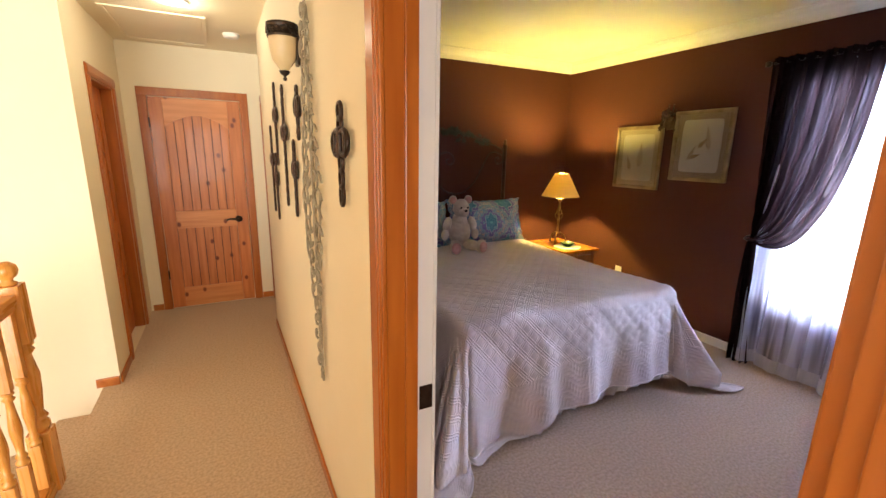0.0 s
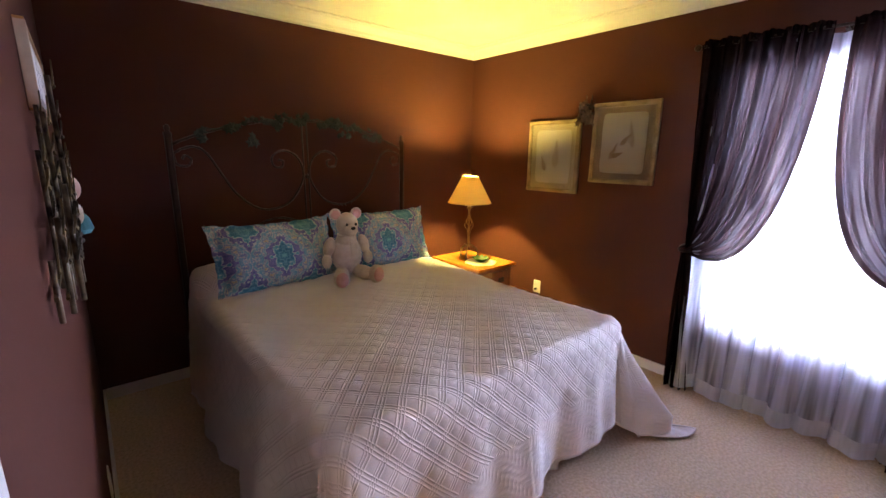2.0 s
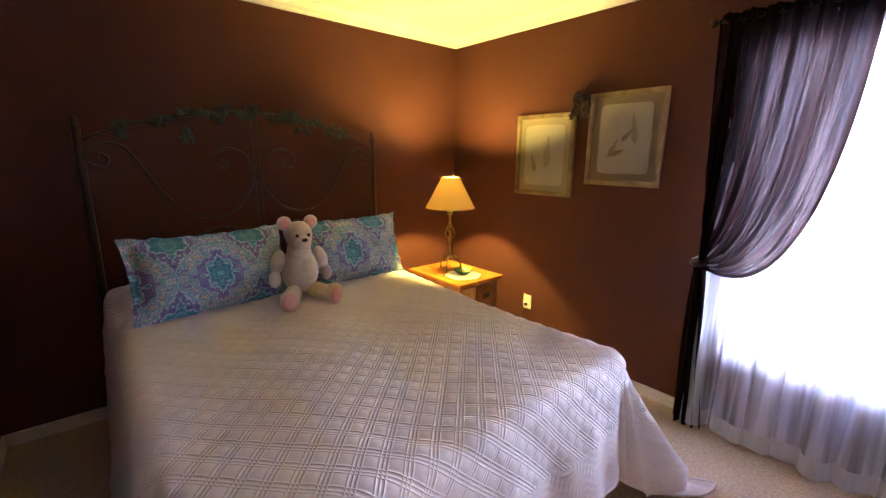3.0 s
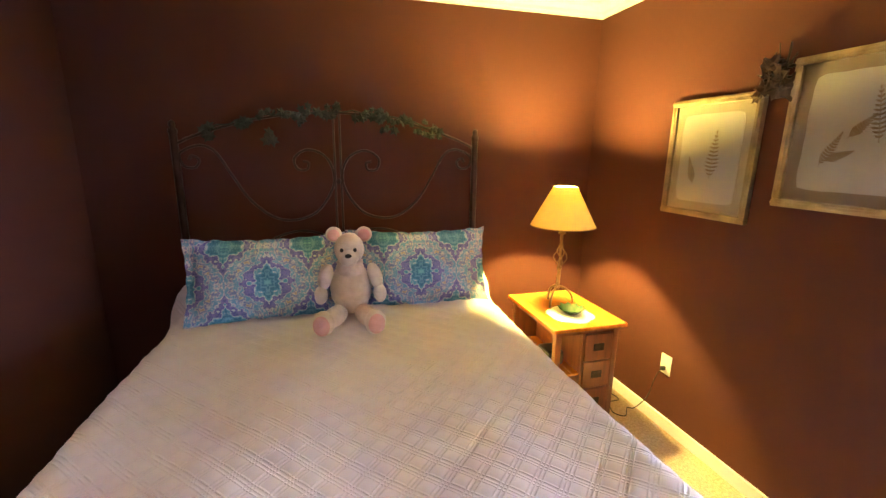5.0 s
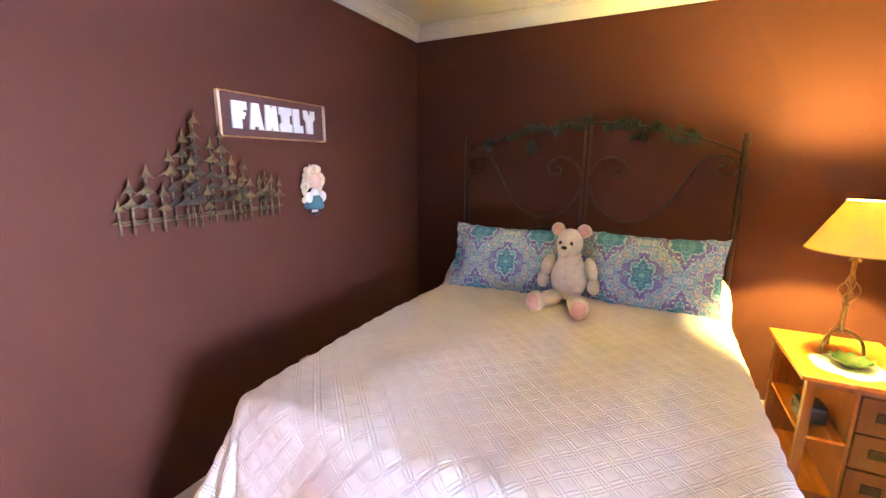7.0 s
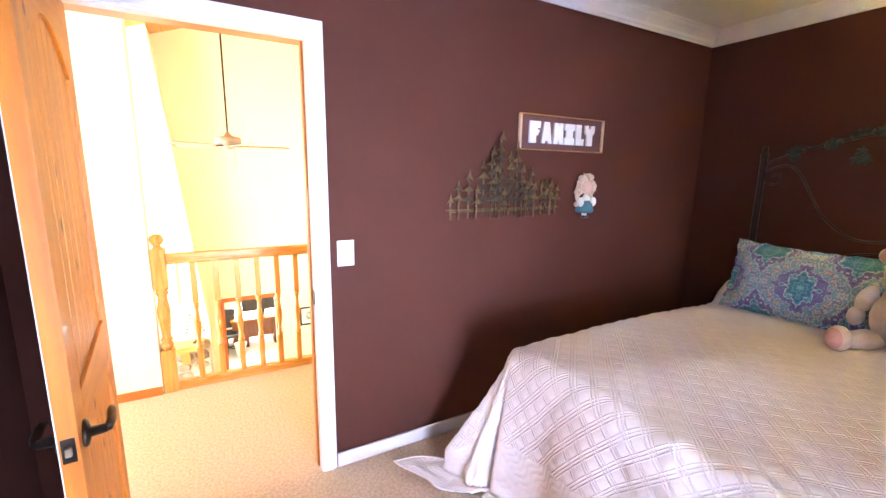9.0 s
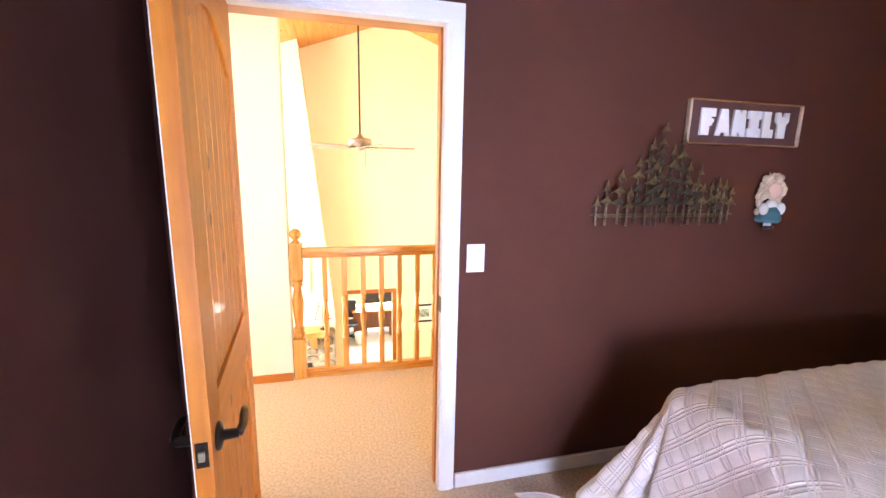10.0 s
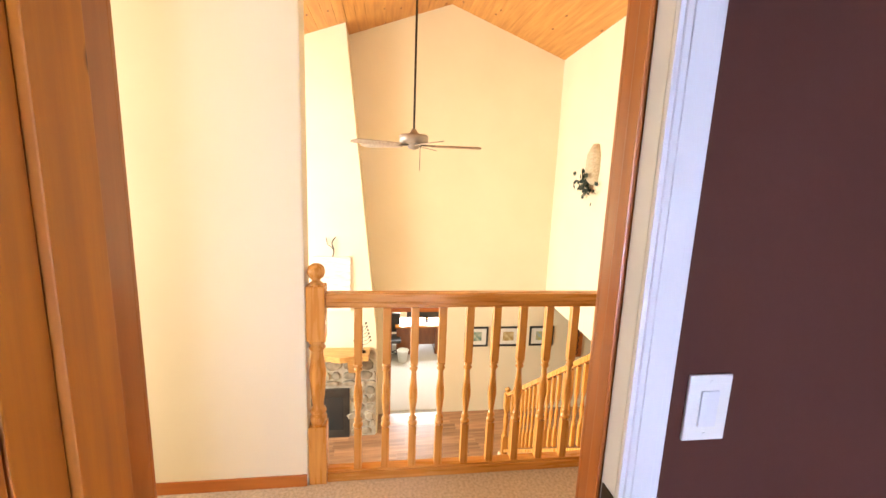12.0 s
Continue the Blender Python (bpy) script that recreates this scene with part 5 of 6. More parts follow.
def damask():
    """Printed cotton: mirrored medallions in teal, violet and cream."""
    m = bpy.data.materials.new("teal_damask_print")
    m.use_nodes = True
    n, l = m.node_tree.nodes, m.node_tree.links
    p = n["Principled BSDF"]
    p.inputs["Roughness"].default_value = 0.9

    def math_node(op, a, b=None, c=None):
        q = n.new("ShaderNodeMath")
        q.operation = op
        for i, v in enumerate((a, b, c)):
            if v is None:
                continue
            if isinstance(v, (int, float)):
                q.inputs[i].default_value = v
            else:
                l.new(v, q.inputs[i])
        return q.outputs[0]

    co, sp = n.new("ShaderNodeTexCoord"), n.new("ShaderNodeSeparateXYZ")
    l.new(co.outputs["Object"], sp.inputs[0])
    x = math_node("PINGPONG", math_node("ADD", sp.outputs["X"], 4.00), 0.20)
    z = math_node("PINGPONG", math_node("ADD", sp.outputs["Z"], 4.03), 0.20)
    cb = n.new("ShaderNodeCombineXYZ")
    l.new(x, cb.inputs[0]), l.new(z, cb.inputs[2])

    def noise(scale, detail):
        q = n.new("ShaderNodeTexNoise")
        q.inputs["Scale"].default_value, q.inputs["Detail"].default_value = scale, detail
        l.new(cb.outputs[0], q.inputs["Vector"])
        return math_node("SUBTRACT", q.outputs[0], 0.5)

    def ogee(cx, cz):
        a = math_node("ABSOLUTE", math_node("SUBTRACT", x, cx))
        b = math_node("ABSOLUTE", math_node("SUBTRACT", z, cz))
        return math_node("ADD", math_node("DIVIDE", a, 0.165), math_node("DIVIDE", b, 0.190))

    d = math_node("MINIMUM", ogee(0.0, 0.0), ogee(0.20, 0.20))
    d = math_node("ADD", d, math_node("MULTIPLY", noise(26, 1), 0.80))
    d = math_node("ADD", d, math_node("MULTIPLY", noise(85, 2), 0.42))
    rp = n.new("ShaderNodeValToRGB")
    stops = [(0.0, (0.16, 0.42, 0.48)), (0.10, (0.04, 0.17, 0.29)), (0.17, (0.15, 0.35, 0.46)), (0.24, (0.03, 0.15, 0.27)), (0.33, (0.12, 0.32, 0.44)), (0.38, (0.56, 0.60, 0.60)), (0.41, (0.08, 0.09, 0.30)),
             (0.50, (0.22, 0.20, 0.44)), (0.54, (0.07, 0.09, 0.28)), (0.58, (0.60, 0.58, 0.58)), (0.61, (0.13, 0.30, 0.44)), (0.67, (0.16, 0.32, 0.46)), (0.71, (0.55, 0.54, 0.50)), (0.74, (0.16, 0.18, 0.36)), (0.79, (0.18, 0.27, 0.42)), (0.83, (0.60, 0.54, 0.42)), (0.87, (0.34, 0.25, 0.16)), (0.91, (0.50, 0.48, 0.50)), (1.0, (0.03, 0.18, 0.32))]
    els = rp.color_ramp.elements
    els[0].position, els[0].color = stops[0][0], (*stops[0][1], 1)
    els[1].position, els[1].color = stops[-1][0], (*stops[-1][1], 1)
    for pos, c in stops[1:-1]:
        e = els.new(pos)
        e.color = (*c, 1)
    l.new(math_node("DIVIDE", d, 1.45), rp.inputs[0])
    l.new(rp.outputs[0], p.inputs["Base Color"])
    weave, bp = n.new("ShaderNodeTexNoise"), n.new("ShaderNodeBump")
    weave.inputs["Scale"].default_value = 14
    l.new(co.outputs["Object"], weave.inputs["Vector"])
    l.new(weave.outputs[0], bp.inputs["Height"])
    bp.inputs["Strength"].default_value, bp.inputs["Distance"].default_value = 0.5, 0.02
    l.new(bp.outputs[0], p.inputs["Normal"])
    return m


DAMASK = damask()


def sham(x, z, turn, lean, label, roll=0.0):
    p = thing("pillow", label, "pillow", (x, 3.41, z), group="patterned pillows on the bed")
    p.matrix_basis = pose(x, 3.41, z, lean, roll, turn)
    part("cover", cushion(0.80, 0.45, 0.20), DAMASK, p, smooth=True)


sham(1.49, 0.925, 3, -22, "teal and violet damask pillow with a ruffled edge on the bed")
sham(2.29, 0.935, -4, -20, "teal and violet damask pillow beside the plush bear")



# ---- plush bear, one mesh ----
def bear():
    bm = bmesh.new()
    X = lambda a: Matrix.Rotation(radians(a), 4, "X")
    Y = lambda a: Matrix.Rotation(radians(a), 4, "Y")
    blob(bm, (0, 0, 0.150), 0.10, (0.92, 0.74, 1.22), X(-8))
    blob(bm, (0, -0.005, 0.235), 0.07, (0.9, 0.75, 0.9))
    blob(bm, (0, -0.025, 0.335), 0.070, (0.92, 0.92, 1.05))
    blob(bm, (0, -0.075, 0.308), 0.044, (0.95, 1.0, 0.85))
    for s in (-1, 1):
        blob(bm, (s * 0.064, -0.01, 0.398), 0.035, (1, 0.45, 1), index=0)
        blob(bm, (s * 0.064, -0.019, 0.397), 0.027, (1, 0.35, 1), index=1)
        blob(bm, (s * 0.107, -0.01, 0.205), 0.036, (0.9, 0.95, 1.75), Y(-s * 16))
        blob(bm, (s * 0.128, -0.020, 0.125), 0.033, (0.9, 0.95, 1.35), Y(-s * 4))
        blob(bm, (s * 0.065, -0.085, 0.048), 0.048, (0.9, 2.0, 0.9), Matrix.Rotation(radians(s * 20), 4, "Z"))
        blob(bm, (s * 0.105, -0.185, 0.055), 0.048, (0.95, 0.85, 1.15), Matrix.Rotation(radians(s * 20), 4, "Z"))
        blob(bm, (s * 0.110, -0.208, 0.055), 0.040, (0.9, 0.62, 1.1), Matrix.Rotation(radians(s * 20), 4, "Z"), index=1)
        blob(bm, (s * 0.027, -0.092, 0.345), 0.0085, (0.9, 0.6, 1.1), index=2)
    blob(bm, (0, -0.120, 0.326), 0.012, (1.2, 0.7, 0.8), index=2)
    tube([(0.052 * math.cos(t), -0.012 + 0.045 * math.sin(t), 0.273 + 0.004 * math.sin(3 * t)) for t in [k * math.pi / 12 for k in range(25)]], 0.006, 6, bm=bm)
    tube([(0, -0.066 - 0.012 * math.sin(math.pi * k / 8), 0.255 - 0.16 * k / 8) for k in range(9)], 0.0025, 5, bm=bm)
    b = part("plush_bear", bm, (PLUSH, PINK, BLACK), None, "cream plush bear with pink ears and feet, sitting against the pillows", category="plush toy")
    b.matrix_basis = pose(1.90, 3.255, BZ + 0.000, 0, 0, -6) @ Matrix.Diagonal((1.15, 1.15, 1.13, 1))


bear()

# ---- garland on the headboard ----
garland = thing("ivy_garland", "dark green artificial ivy garland wound along the top of the headboard", "garland", (0, 0, 0))
gl = [(1.20 + 1.34 * k / 40, HY - 0.014 + 0.008 * math.sin(k), 1.625 + 0.185 * math.sin(math.pi * (0.19 + 1.34 * k / 40) / 1.736) ** 0.9 + 0.008 * math.sin(k * 1.7)) for k in range(41)]
part("vine", tube(gl, 0.004, 6), LEAF, garland, smooth=True)
rg = random.Random(2)
leaf_meshes = []
for v in range(3):
    bm = bmesh.new()
    ol = [(0, -0.030), (0.012, -0.020), (0.032, -0.022), (0.024, -0.004), (0.036, 0.012), (0.014, 0.012), (0.0, 0.036), (-0.014, 0.012), (-0.036, 0.014), (-0.024, -0.004), (-0.030, -0.022), (-0.012, -0.020)]
    mid = bm.verts.new((0, -0.007, 0))
    vs = [bm.verts.new((x, 0.004 * math.sin(9 * x + v), z)) for x, z in ol]
    for i in range(len(ol)):
        bm.faces.new((mid, vs[i], vs[(i + 1) % len(ol)]))
    me = bpy.data.meshes.new("leaf")
    bm.to_mesh(me)
    bm.free()
    me.materials.append(LEAF)
    leaf_meshes.append(me)
clusters = [(0.02, 7, 0.03), (0.14, 6, 0.02), (0.24, 5, 0.02), (0.36, 8, 0.04), (0.40, 3, 0.01), (0.49, 9, 0.02), (0.60, 5, 0.02), (0.68, 9, 0.05), (0.74, 10, 0.06), (0.80, 7, 0.02), (0.88, 6, 0.04), (0.97, 8, 0.05), (0.30, 3, 0.01)]
for pos, count, drop in clusters:
    g = gl[int(pos * 40)]
    for _ in range(count):
        o = new("leaf", leaf_meshes[rg.randrange(3)])
        o.parent = garland
        sc = rg.uniform(0.55, 1.0)
        o.matrix_basis = pose(g[0] + rg.uniform(-0.05, 0.05), g[1] - rg.uniform(0.006, 0.03), g[2] - rg.uniform(-0.02, drop + 0.02), rg.uniform(-40, 40), rg.uniform(0, 360), rg.uniform(-40, 40)) @ Matrix.Scale(sc, 4)
for _ in range(4):
    o = new("leaf", leaf_meshes[0])
    o.parent = garland
    o.matrix_basis = pose(1.50 + rg.uniform(-0.03, 0.03), HY - 0.02, 1.655 + rg.uniform(-0.03, 0.03), 0, rg.uniform(0, 360), 20)

# ---- nightstand ----
NX0, NX1, NY0, NY1, NZ = 2.955, 3.42, 3.005, 3.62, 0.648
ns = thing("nightstand", "mission oak side table with three small drawers and an open shelf", "nightstand", ((NX0 + NX1) / 2, (NY0 + NY1) / 2, 0))
hx, hy = (NX1 - NX0) / 2, (NY1 - NY0) / 2
part("top", boxes((-hx, hx, -hy, hy, NZ - 0.022, NZ), bevel=0.004), NIGHT_LIT_Y, ns)
for x in (-hx + 0.03, hx - 0.065):
    for y in (-hy + 0.03, hy - 0.065):
        part("leg", boxes((x, x + 0.035, y, y + 0.035, 0, NZ - 0.0225), bevel=0.003), NIGHT_SHADED, ns)
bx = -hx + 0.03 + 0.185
part("apron", boxes((-hx + 0.066, hx - 0.066, -hy + 0.036, -hy + 0.05, NZ - 0.055, NZ - 0.0225)), NIGHT_SHADED, ns)
part("apron", boxes((-hx + 0.036, -hx + 0.05, -hy + 0.066, hy - 0.066, NZ - 0.06, NZ - 0.0225)), NIGHT_SHADED, ns)
part("side_panel", boxes((hx - 0.05, hx - 0.036, -hy + 0.066, hy - 0.066, 0.04, NZ - 0.0225)), NIGHT_SHADED, ns)
part("back_panel", boxes((-hx + 0.066, hx - 0.066, hy - 0.05, hy - 0.038, 0.04, NZ - 0.0225)), NIGHT_SHADED, ns)
part("divider", boxes((bx - 0.014, bx, -hy + 0.035, hy - 0.051, 0.07, NZ - 0.0556)), NIGHT_SHADED, ns)
part("shelf", boxes((-hx + 0.04, bx - 0.0145, -hy + 0.04, hy - 0.051, 0.335, 0.350), bevel=0.002), NIGHT_LIT_Y, ns)
part("shelf", boxes((-hx + 0.04, hx - 0.051, -hy + 0.04, hy - 0.051, 0.055, 0.069), bevel=0.002), NIGHT_LIT_Y, ns)
part("bottom_rail", boxes((-hx + 0.066, hx - 0.066, -hy + 0.034, -hy + 0.048, 0.03, 0.07)), NIGHT_SHADED, ns)
for k in range(3):
    z0 = 0.078 + 0.172 * k
    d = part("drawer", boxes((bx + 0.006, hx - 0.068, -hy + 0.030, -hy + 0.052, z0, z0 + 0.162), bevel=0.003), NIGHT_SHADED, ns)
    xm = (bx + hx - 0.062) / 2
    h = part("handle", boxes((xm - 0.034, xm + 0.034, -hy + 0.024, -hy + 0.0297, z0 + 0.062, z0 + 0.106), bevel=0.002), BRONZE, d, "dark bronze plate pull")
    tube([(xm - 0.024, -hy + 0.022, z0 + 0.09), (xm - 0.024, -hy + 0.012, z0 + 0.080), (xm + 0.024, -hy + 0.012, z0 + 0.080), (xm + 0.024, -hy + 0.022, z0 + 0.09)], 0.003, 6)
clock = thing("clock_radio", "black clock radio on the nightstand shelf", "clock radio", (NX0 + 0.115, NY0 + 0.22, 0.351))
part("case", boxes((-0.055, 0.055, -0.07, 0.07, 0.0, 0.085), bevel=0.02), BLACK, clock)
part("display", boxes((-0.058, -0.0555, -0.05, 0.05, 0.02, 0.06), bevel=0.001), mat("dark_display", (0.10, 0.09, 0.09), rough=0.15), clock)

doily = thing("doily", "round white crocheted doily with a scalloped edge on the nightstand", "doily", (3.165, 3.195, NZ + 0.0005))
bm = bmesh.new()
nn = 72
ctr = bm.verts.new((0, 0, 0.003))
ring0 = [bm.verts.new((0.085 * math.cos(2 * math.pi * k / nn), 0.085 * math.sin(2 * math.pi * k / nn), 0.003)) for k in range(nn)]
ring1 = [bm.verts.new(((0.128 + 0.012 * abs(math.sin(6 * math.pi * k / nn))) * math.cos(2 * math.pi * k / nn), (0.128 + 0.012 * abs(math.sin(6 * math.pi * k / nn))) * math.sin(2 * math.pi * k / nn), 0.0015 + 0.002 * (k % 2))) for k in range(nn)]
for k in range(nn):
    bm.faces.new((ctr, ring0[k], ring0[(k + 1) % nn]))
    bm.faces.new((ring0[k], ring1[k], ring1[(k + 1) % nn], ring0[(k + 1) % nn]))
part("lace", bm, LACE, doily)
dish = thing("glass_dish", "small green glass dish with a fluted rim on the doily", "dish", (3.175, 3.205, NZ + 0.0038))
bm = bmesh.new()
rings = []
for r, z, f in ((0.006, 0.004, 0), (0.035, 0.004, 0), (0.045, 0.012, 0.03), (0.060, 0.026, 0.06), (0.074, 0.036, 0.09), (0.076, 0.038, 0.09), (0.062, 0.023, 0.06), (0.046, 0.009, 0.02), (0.036, 0.0, 0), (0.006, 0.0, 0)):
    rings.append([bm.verts.new((r * (1 + f * math.cos(10 * t)) * math.cos(t), r * (1 + f * math.cos(10 * t)) * math.sin(t), z + 0.05 * f * math.cos(10 * t))) for t in [2 * math.pi * k / 60 for k in range(60)]])
for a, b in zip(rings, rings[1:]):
    for k in range(60):
        bm.faces.new((a[k], a[(k + 1) % 60], b[(k + 1) % 60], b[k]))
part("bowl", bm, GREEN, dish, smooth=True)

# ---- table lamp ----
LX, LY = 3.17, 3.36
tl = thing("table_lamp", "lit bronze table lamp with cage stem and yellow cone shade", "table lamp", (LX, LY, NZ + 0.0008))
for k in range(3):
    a = radians(95 + 120 * k)
    part("leg", tube(smooth_line([(0, 0, 0.125), (0.03 * math.cos(a), 0.03 * math.sin(a), 0.122), (0.075 * math.cos(a), 0.075 * math.sin(a), 0.090), (0.092 * math.cos(a), 0.092 * math.sin(a), 0.045), (0.092 * math.cos(a), 0.092 * math.sin(a), 0.008)], 5), 0.0075, 8), BRASSY, tl, smooth=True)
part("stem", turned([(0.010, 0.11), (0.013, 0.118), (0.013, 0.13), (0.010, 0.135), (0.010, 0.235), (0.016, 0.24), (0.016, 0.25), (0.007, 0.255), (0.006, 0.375), (0.014, 0.38), (0.014, 0.39), (0.009, 0.395), (0.009, 0.455), (0.022, 0.46), (0.022, 0.468), (0.012, 0.475), (0.012, 0.50)], 16), BRASSY, tl, smooth=True)
for k in range(4):
    part("cage_wire", tube([((0.008 + 0.032 * math.sin(math.pi * i / 16)) * math.cos(k * math.pi / 2 + 2.4 * i / 16), (0.008 + 0.032 * math.sin(math.pi * i / 16)) * math.sin(k * math.pi / 2 + 2.4 * i / 16), 0.255 + 0.125 * i / 16) for i in range(17)], 0.0032, 6), BRASSY, tl, smooth=True)
part("socket_dish", turned([(0.042, 0.486), (0.044, 0.490), (0.012, 0.480)], 24), PLATE, tl, smooth=True)
SZ = 0.51
part("shade", turned([(0.192, SZ), (0.070, SZ + 0.232), (0.0685, SZ + 0.232), (0.1905, SZ)], 48, cap=False), SHADE, tl, "yellow cloth cone shade glowing from the bulb inside", smooth=True)
for r, z in ((0.192, SZ), (0.070, SZ + 0.232)):
    part("shade_ring", tube([(r * math.cos(t), r * math.sin(t), z) for t in [2 * math.pi * k / 48 for k in range(49)]], 0.0026, 5), mat("shade_trim", (0.30, 0.20, 0.09), rough=0.8), tl, smooth=True)
part("bulb", blob(bmesh.new(), (0, 0, 0.692), 0.024, (1, 1, 1.2), segs=12), glow("warm_bulb", (1.0, 0.72, 0.16), 7200), tl, "lit warm bulb")


# ---- outlets, switch ----
def plate(name, wall, y, z, w, h, label, kind):
    """A cover plate on the wall at x = wall; sign gives the way it faces."""
    s = 1 if wall < 2 else -1
    o = thing(name, label, kind, (wall + s * 0.0005, y, z))
    lo, hi = sorted((0, s * 0.006))
    part("cover", boxes((lo, hi, -w / 2, w / 2, -h / 2, h / 2), bevel=0.0025), PLATE, o)
    return o, s


sw, s = plate("light_switch", ROOM_W, 1.082, 1.133, 0.082, 0.125, "white rocker light switch on the brown wall beside the door", "light switch")
part("rocker", boxes((0.0062, 0.010, -0.017, 0.017, -0.034, 0.034), bevel=0.0015), WHITE, sw)
for y, z in ((0, 0.05), (0, -0.05)):
    part("screw", boxes((0.0061, 0.0072, -0.003, 0.003, z - 0.003, z + 0.003), bevel=0.0005), PLATE, sw)
for x, y, lab in ((ROOM_E, 2.945, "white wall outlet with a lamp plug in it, above the baseboard"), (ROOM_W, 2.53, "white wall outlet low on the brown wall beside the bed"), (ROOM_E, 0.85, "white wall outlet behind the sheer curtain")):
    z = 0.39 if x == ROOM_E and y > 2 else 0.335 if x == ROOM_W else 0.36
    o, s = plate("wall_outlet", x, y, z, 0.075, 0.118, lab, "outlet")
    for dz in (-0.022, 0.022):
        lo, hi = sorted((s * 0.0062, s * 0.0085))
        part("socket", boxes((lo, hi, -0.016, 0.016, dz - 0.014, dz + 0.014), bevel=0.001), WHITE, o)
cord = thing("lamp_cord", "brown lamp cord looping from outlet to floor behind the nightstand", "cable", (0, 0, 0))
part("plug", boxes((ROOM_E - 0.035, ROOM_E - 0.0095, 2.935, 2.955, 0.358, 0.380), bevel=0.004), BLACK, cord)
part("wire", tube(smooth_line([(ROOM_E - 0.034, 2.945, 0.368), (ROOM_E - 0.055, 2.96, 0.30), (ROOM_E - 0.035, 3.02, 0.14), (ROOM_E - 0.045, 3.10, 0.012), (ROOM_E - 0.08, 3.12, 0.006), (ROOM_E - 0.15, 3.05, 0.006), (ROOM_E - 0.20, 3.10, 0.006), (ROOM_E - 0.15, 3.20, 0.006), (ROOM_E - 0.07, 3.22, 0.008), (ROOM_E - 0.09, 3.40, 0.006), (ROOM_E - 0.14, 3.66, 0.05), (ROOM_E - 0.25, 3.68, 0.5)], 6), 0.003, 6), BRONZE, cord, smooth=True)


# ---- pictures on the east wall ----
def picture(y0, y1, z0, z1, label, ferns, m0, fw=0.032):
    pc = thing("framed_fern_print", label, "picture", (ROOM_E - 0.001, (y0 + y1) / 2, (z0 + z1) / 2), group="framed fern prints")
    w, h = (y1 - y0) / 2, (z1 - z0) / 2
    for nm, a in (("frame_side", (-w, w, h - fw, h)), ("frame_side", (-w, w, -h, -h + fw)), ("frame_side", (-w, -w + fw, -h + fw + 0.0003, h - fw - 0.0003)), ("frame_side", (w - fw, w, -h + fw + 0.0003, h - fw - 0.0003))):
        bm = boxes((-0.026, 0, *a), bevel=0.004)
        vertical = a[1] - a[0] < 0.06
        q = (a[0] + 0.010, a[1] - 0.010, a[2], a[3]) if vertical else (a[0], a[1], a[2] + 0.010, a[3] - 0.010)
        boxes((-0.031, -0.0262, *q), bevel=0.003, bm=bm)
        part(nm, bm, FRAMEWOOD, pc)
    part("mat_board", boxes((-0.012, -0.004, -w + fw, w - fw, -h + fw, h - fw)), m0, pc)
    r = random.Random(int(100 * y0))
    pw, ph = w * 0.68, h * 0.74
    n = 40
    ol = [((pw + r.uniform(-0.002, 0.002)) * max(-1, min(1, 1.35 * math.cos(2 * math.pi * k / n))), (ph + r.uniform(-0.002, 0.002)) * max(-1, min(1, 1.35 * math.sin(2 * math.pi * k / n)))) for k in range(n)]
    bm = bmesh.new()
    f, b = [bm.verts.new((-0.0142, y, z)) for y, z in ol], [bm.verts.new((-0.0125, y, z)) for y, z in ol]
    bm.faces.new(f), bm.faces.new(b[::-1])
    for k in range(n):
        bm.faces.new((f[k], b[k], b[(k + 1) % n], f[(k + 1) % n]))
    part("paper", bm, PAPER, pc)
    for cy, cz, length, width, lean in ferns:
        bm = bmesh.new()
        ca, sa = math.cos(lean), math.sin(lean)
        P = lambda a, b: (-0.0146, cy + a * ca - b * sa, cz + a * sa + b * ca)
        tube([P(0, length * (k / 8 - 0.5)) for k in range(9)], 0.0014, 4, bm=bm)
        for k in range(12):
            t = k / 12
            wl = width * (1 - t) ** 0.8 * min(1, 0.4 + 3 * t)
            b0 = length * (0.92 * t - 0.42)
            for sgn in (-1, 1):
                bm.faces.new([bm.verts.new(P(*q)) for q in ((0, b0), (sgn * wl * 0.6, b0 + 0.003), (sgn * wl, b0 + 0.012), (sgn * wl * 0.5, b0 + 0.011), (0, b0 + 0.006))])
        part("fern", bm, FERN, pc)
    gl_ = mat("picture_glass", (1, 1, 1), rough=0.03, transmission=1.0, bump=0) if "picture_glass" not in bpy.data.materials else bpy.data.materials["picture_glass"]
    g = part("glass", boxes((-0.0195, -0.0175, -w + fw - 0.001, w - fw + 0.001, -h + fw - 0.001, h - fw + 0.001)), gl_, pc)
    g.visible_shadow = False
    return pc


picture(2.61, 3.115, 1.27, 1.862, "fern print on cream paper in a champagne wood frame", [(-0.03, 0.02, 0.24, 0.055, 0.05), (0.09, -0.06, 0.14, 0.035, -0.3)], CREAMBOARD)
picture(2.005, 2.505, 1.375, 1.966, "fern print in a tan mat and a champagne wood frame", [(-0.06, 0.06, 0.20, 0.036, -0.15), (-0.015, 0.02, 0.11, 0.028, 0.75), (0.07, -0.06, 0.14, 0.030, 0.45), (0.04, -0.085, 0.10, 0.026, 1.2)], MATBOARD)
twig = thing("dried_twigs", "spray of dark dried twigs tucked behind the fern pictures", "dried flowers", (ROOM_E - 0.03, 2.56, 1.90))
rt = random.Random(8)
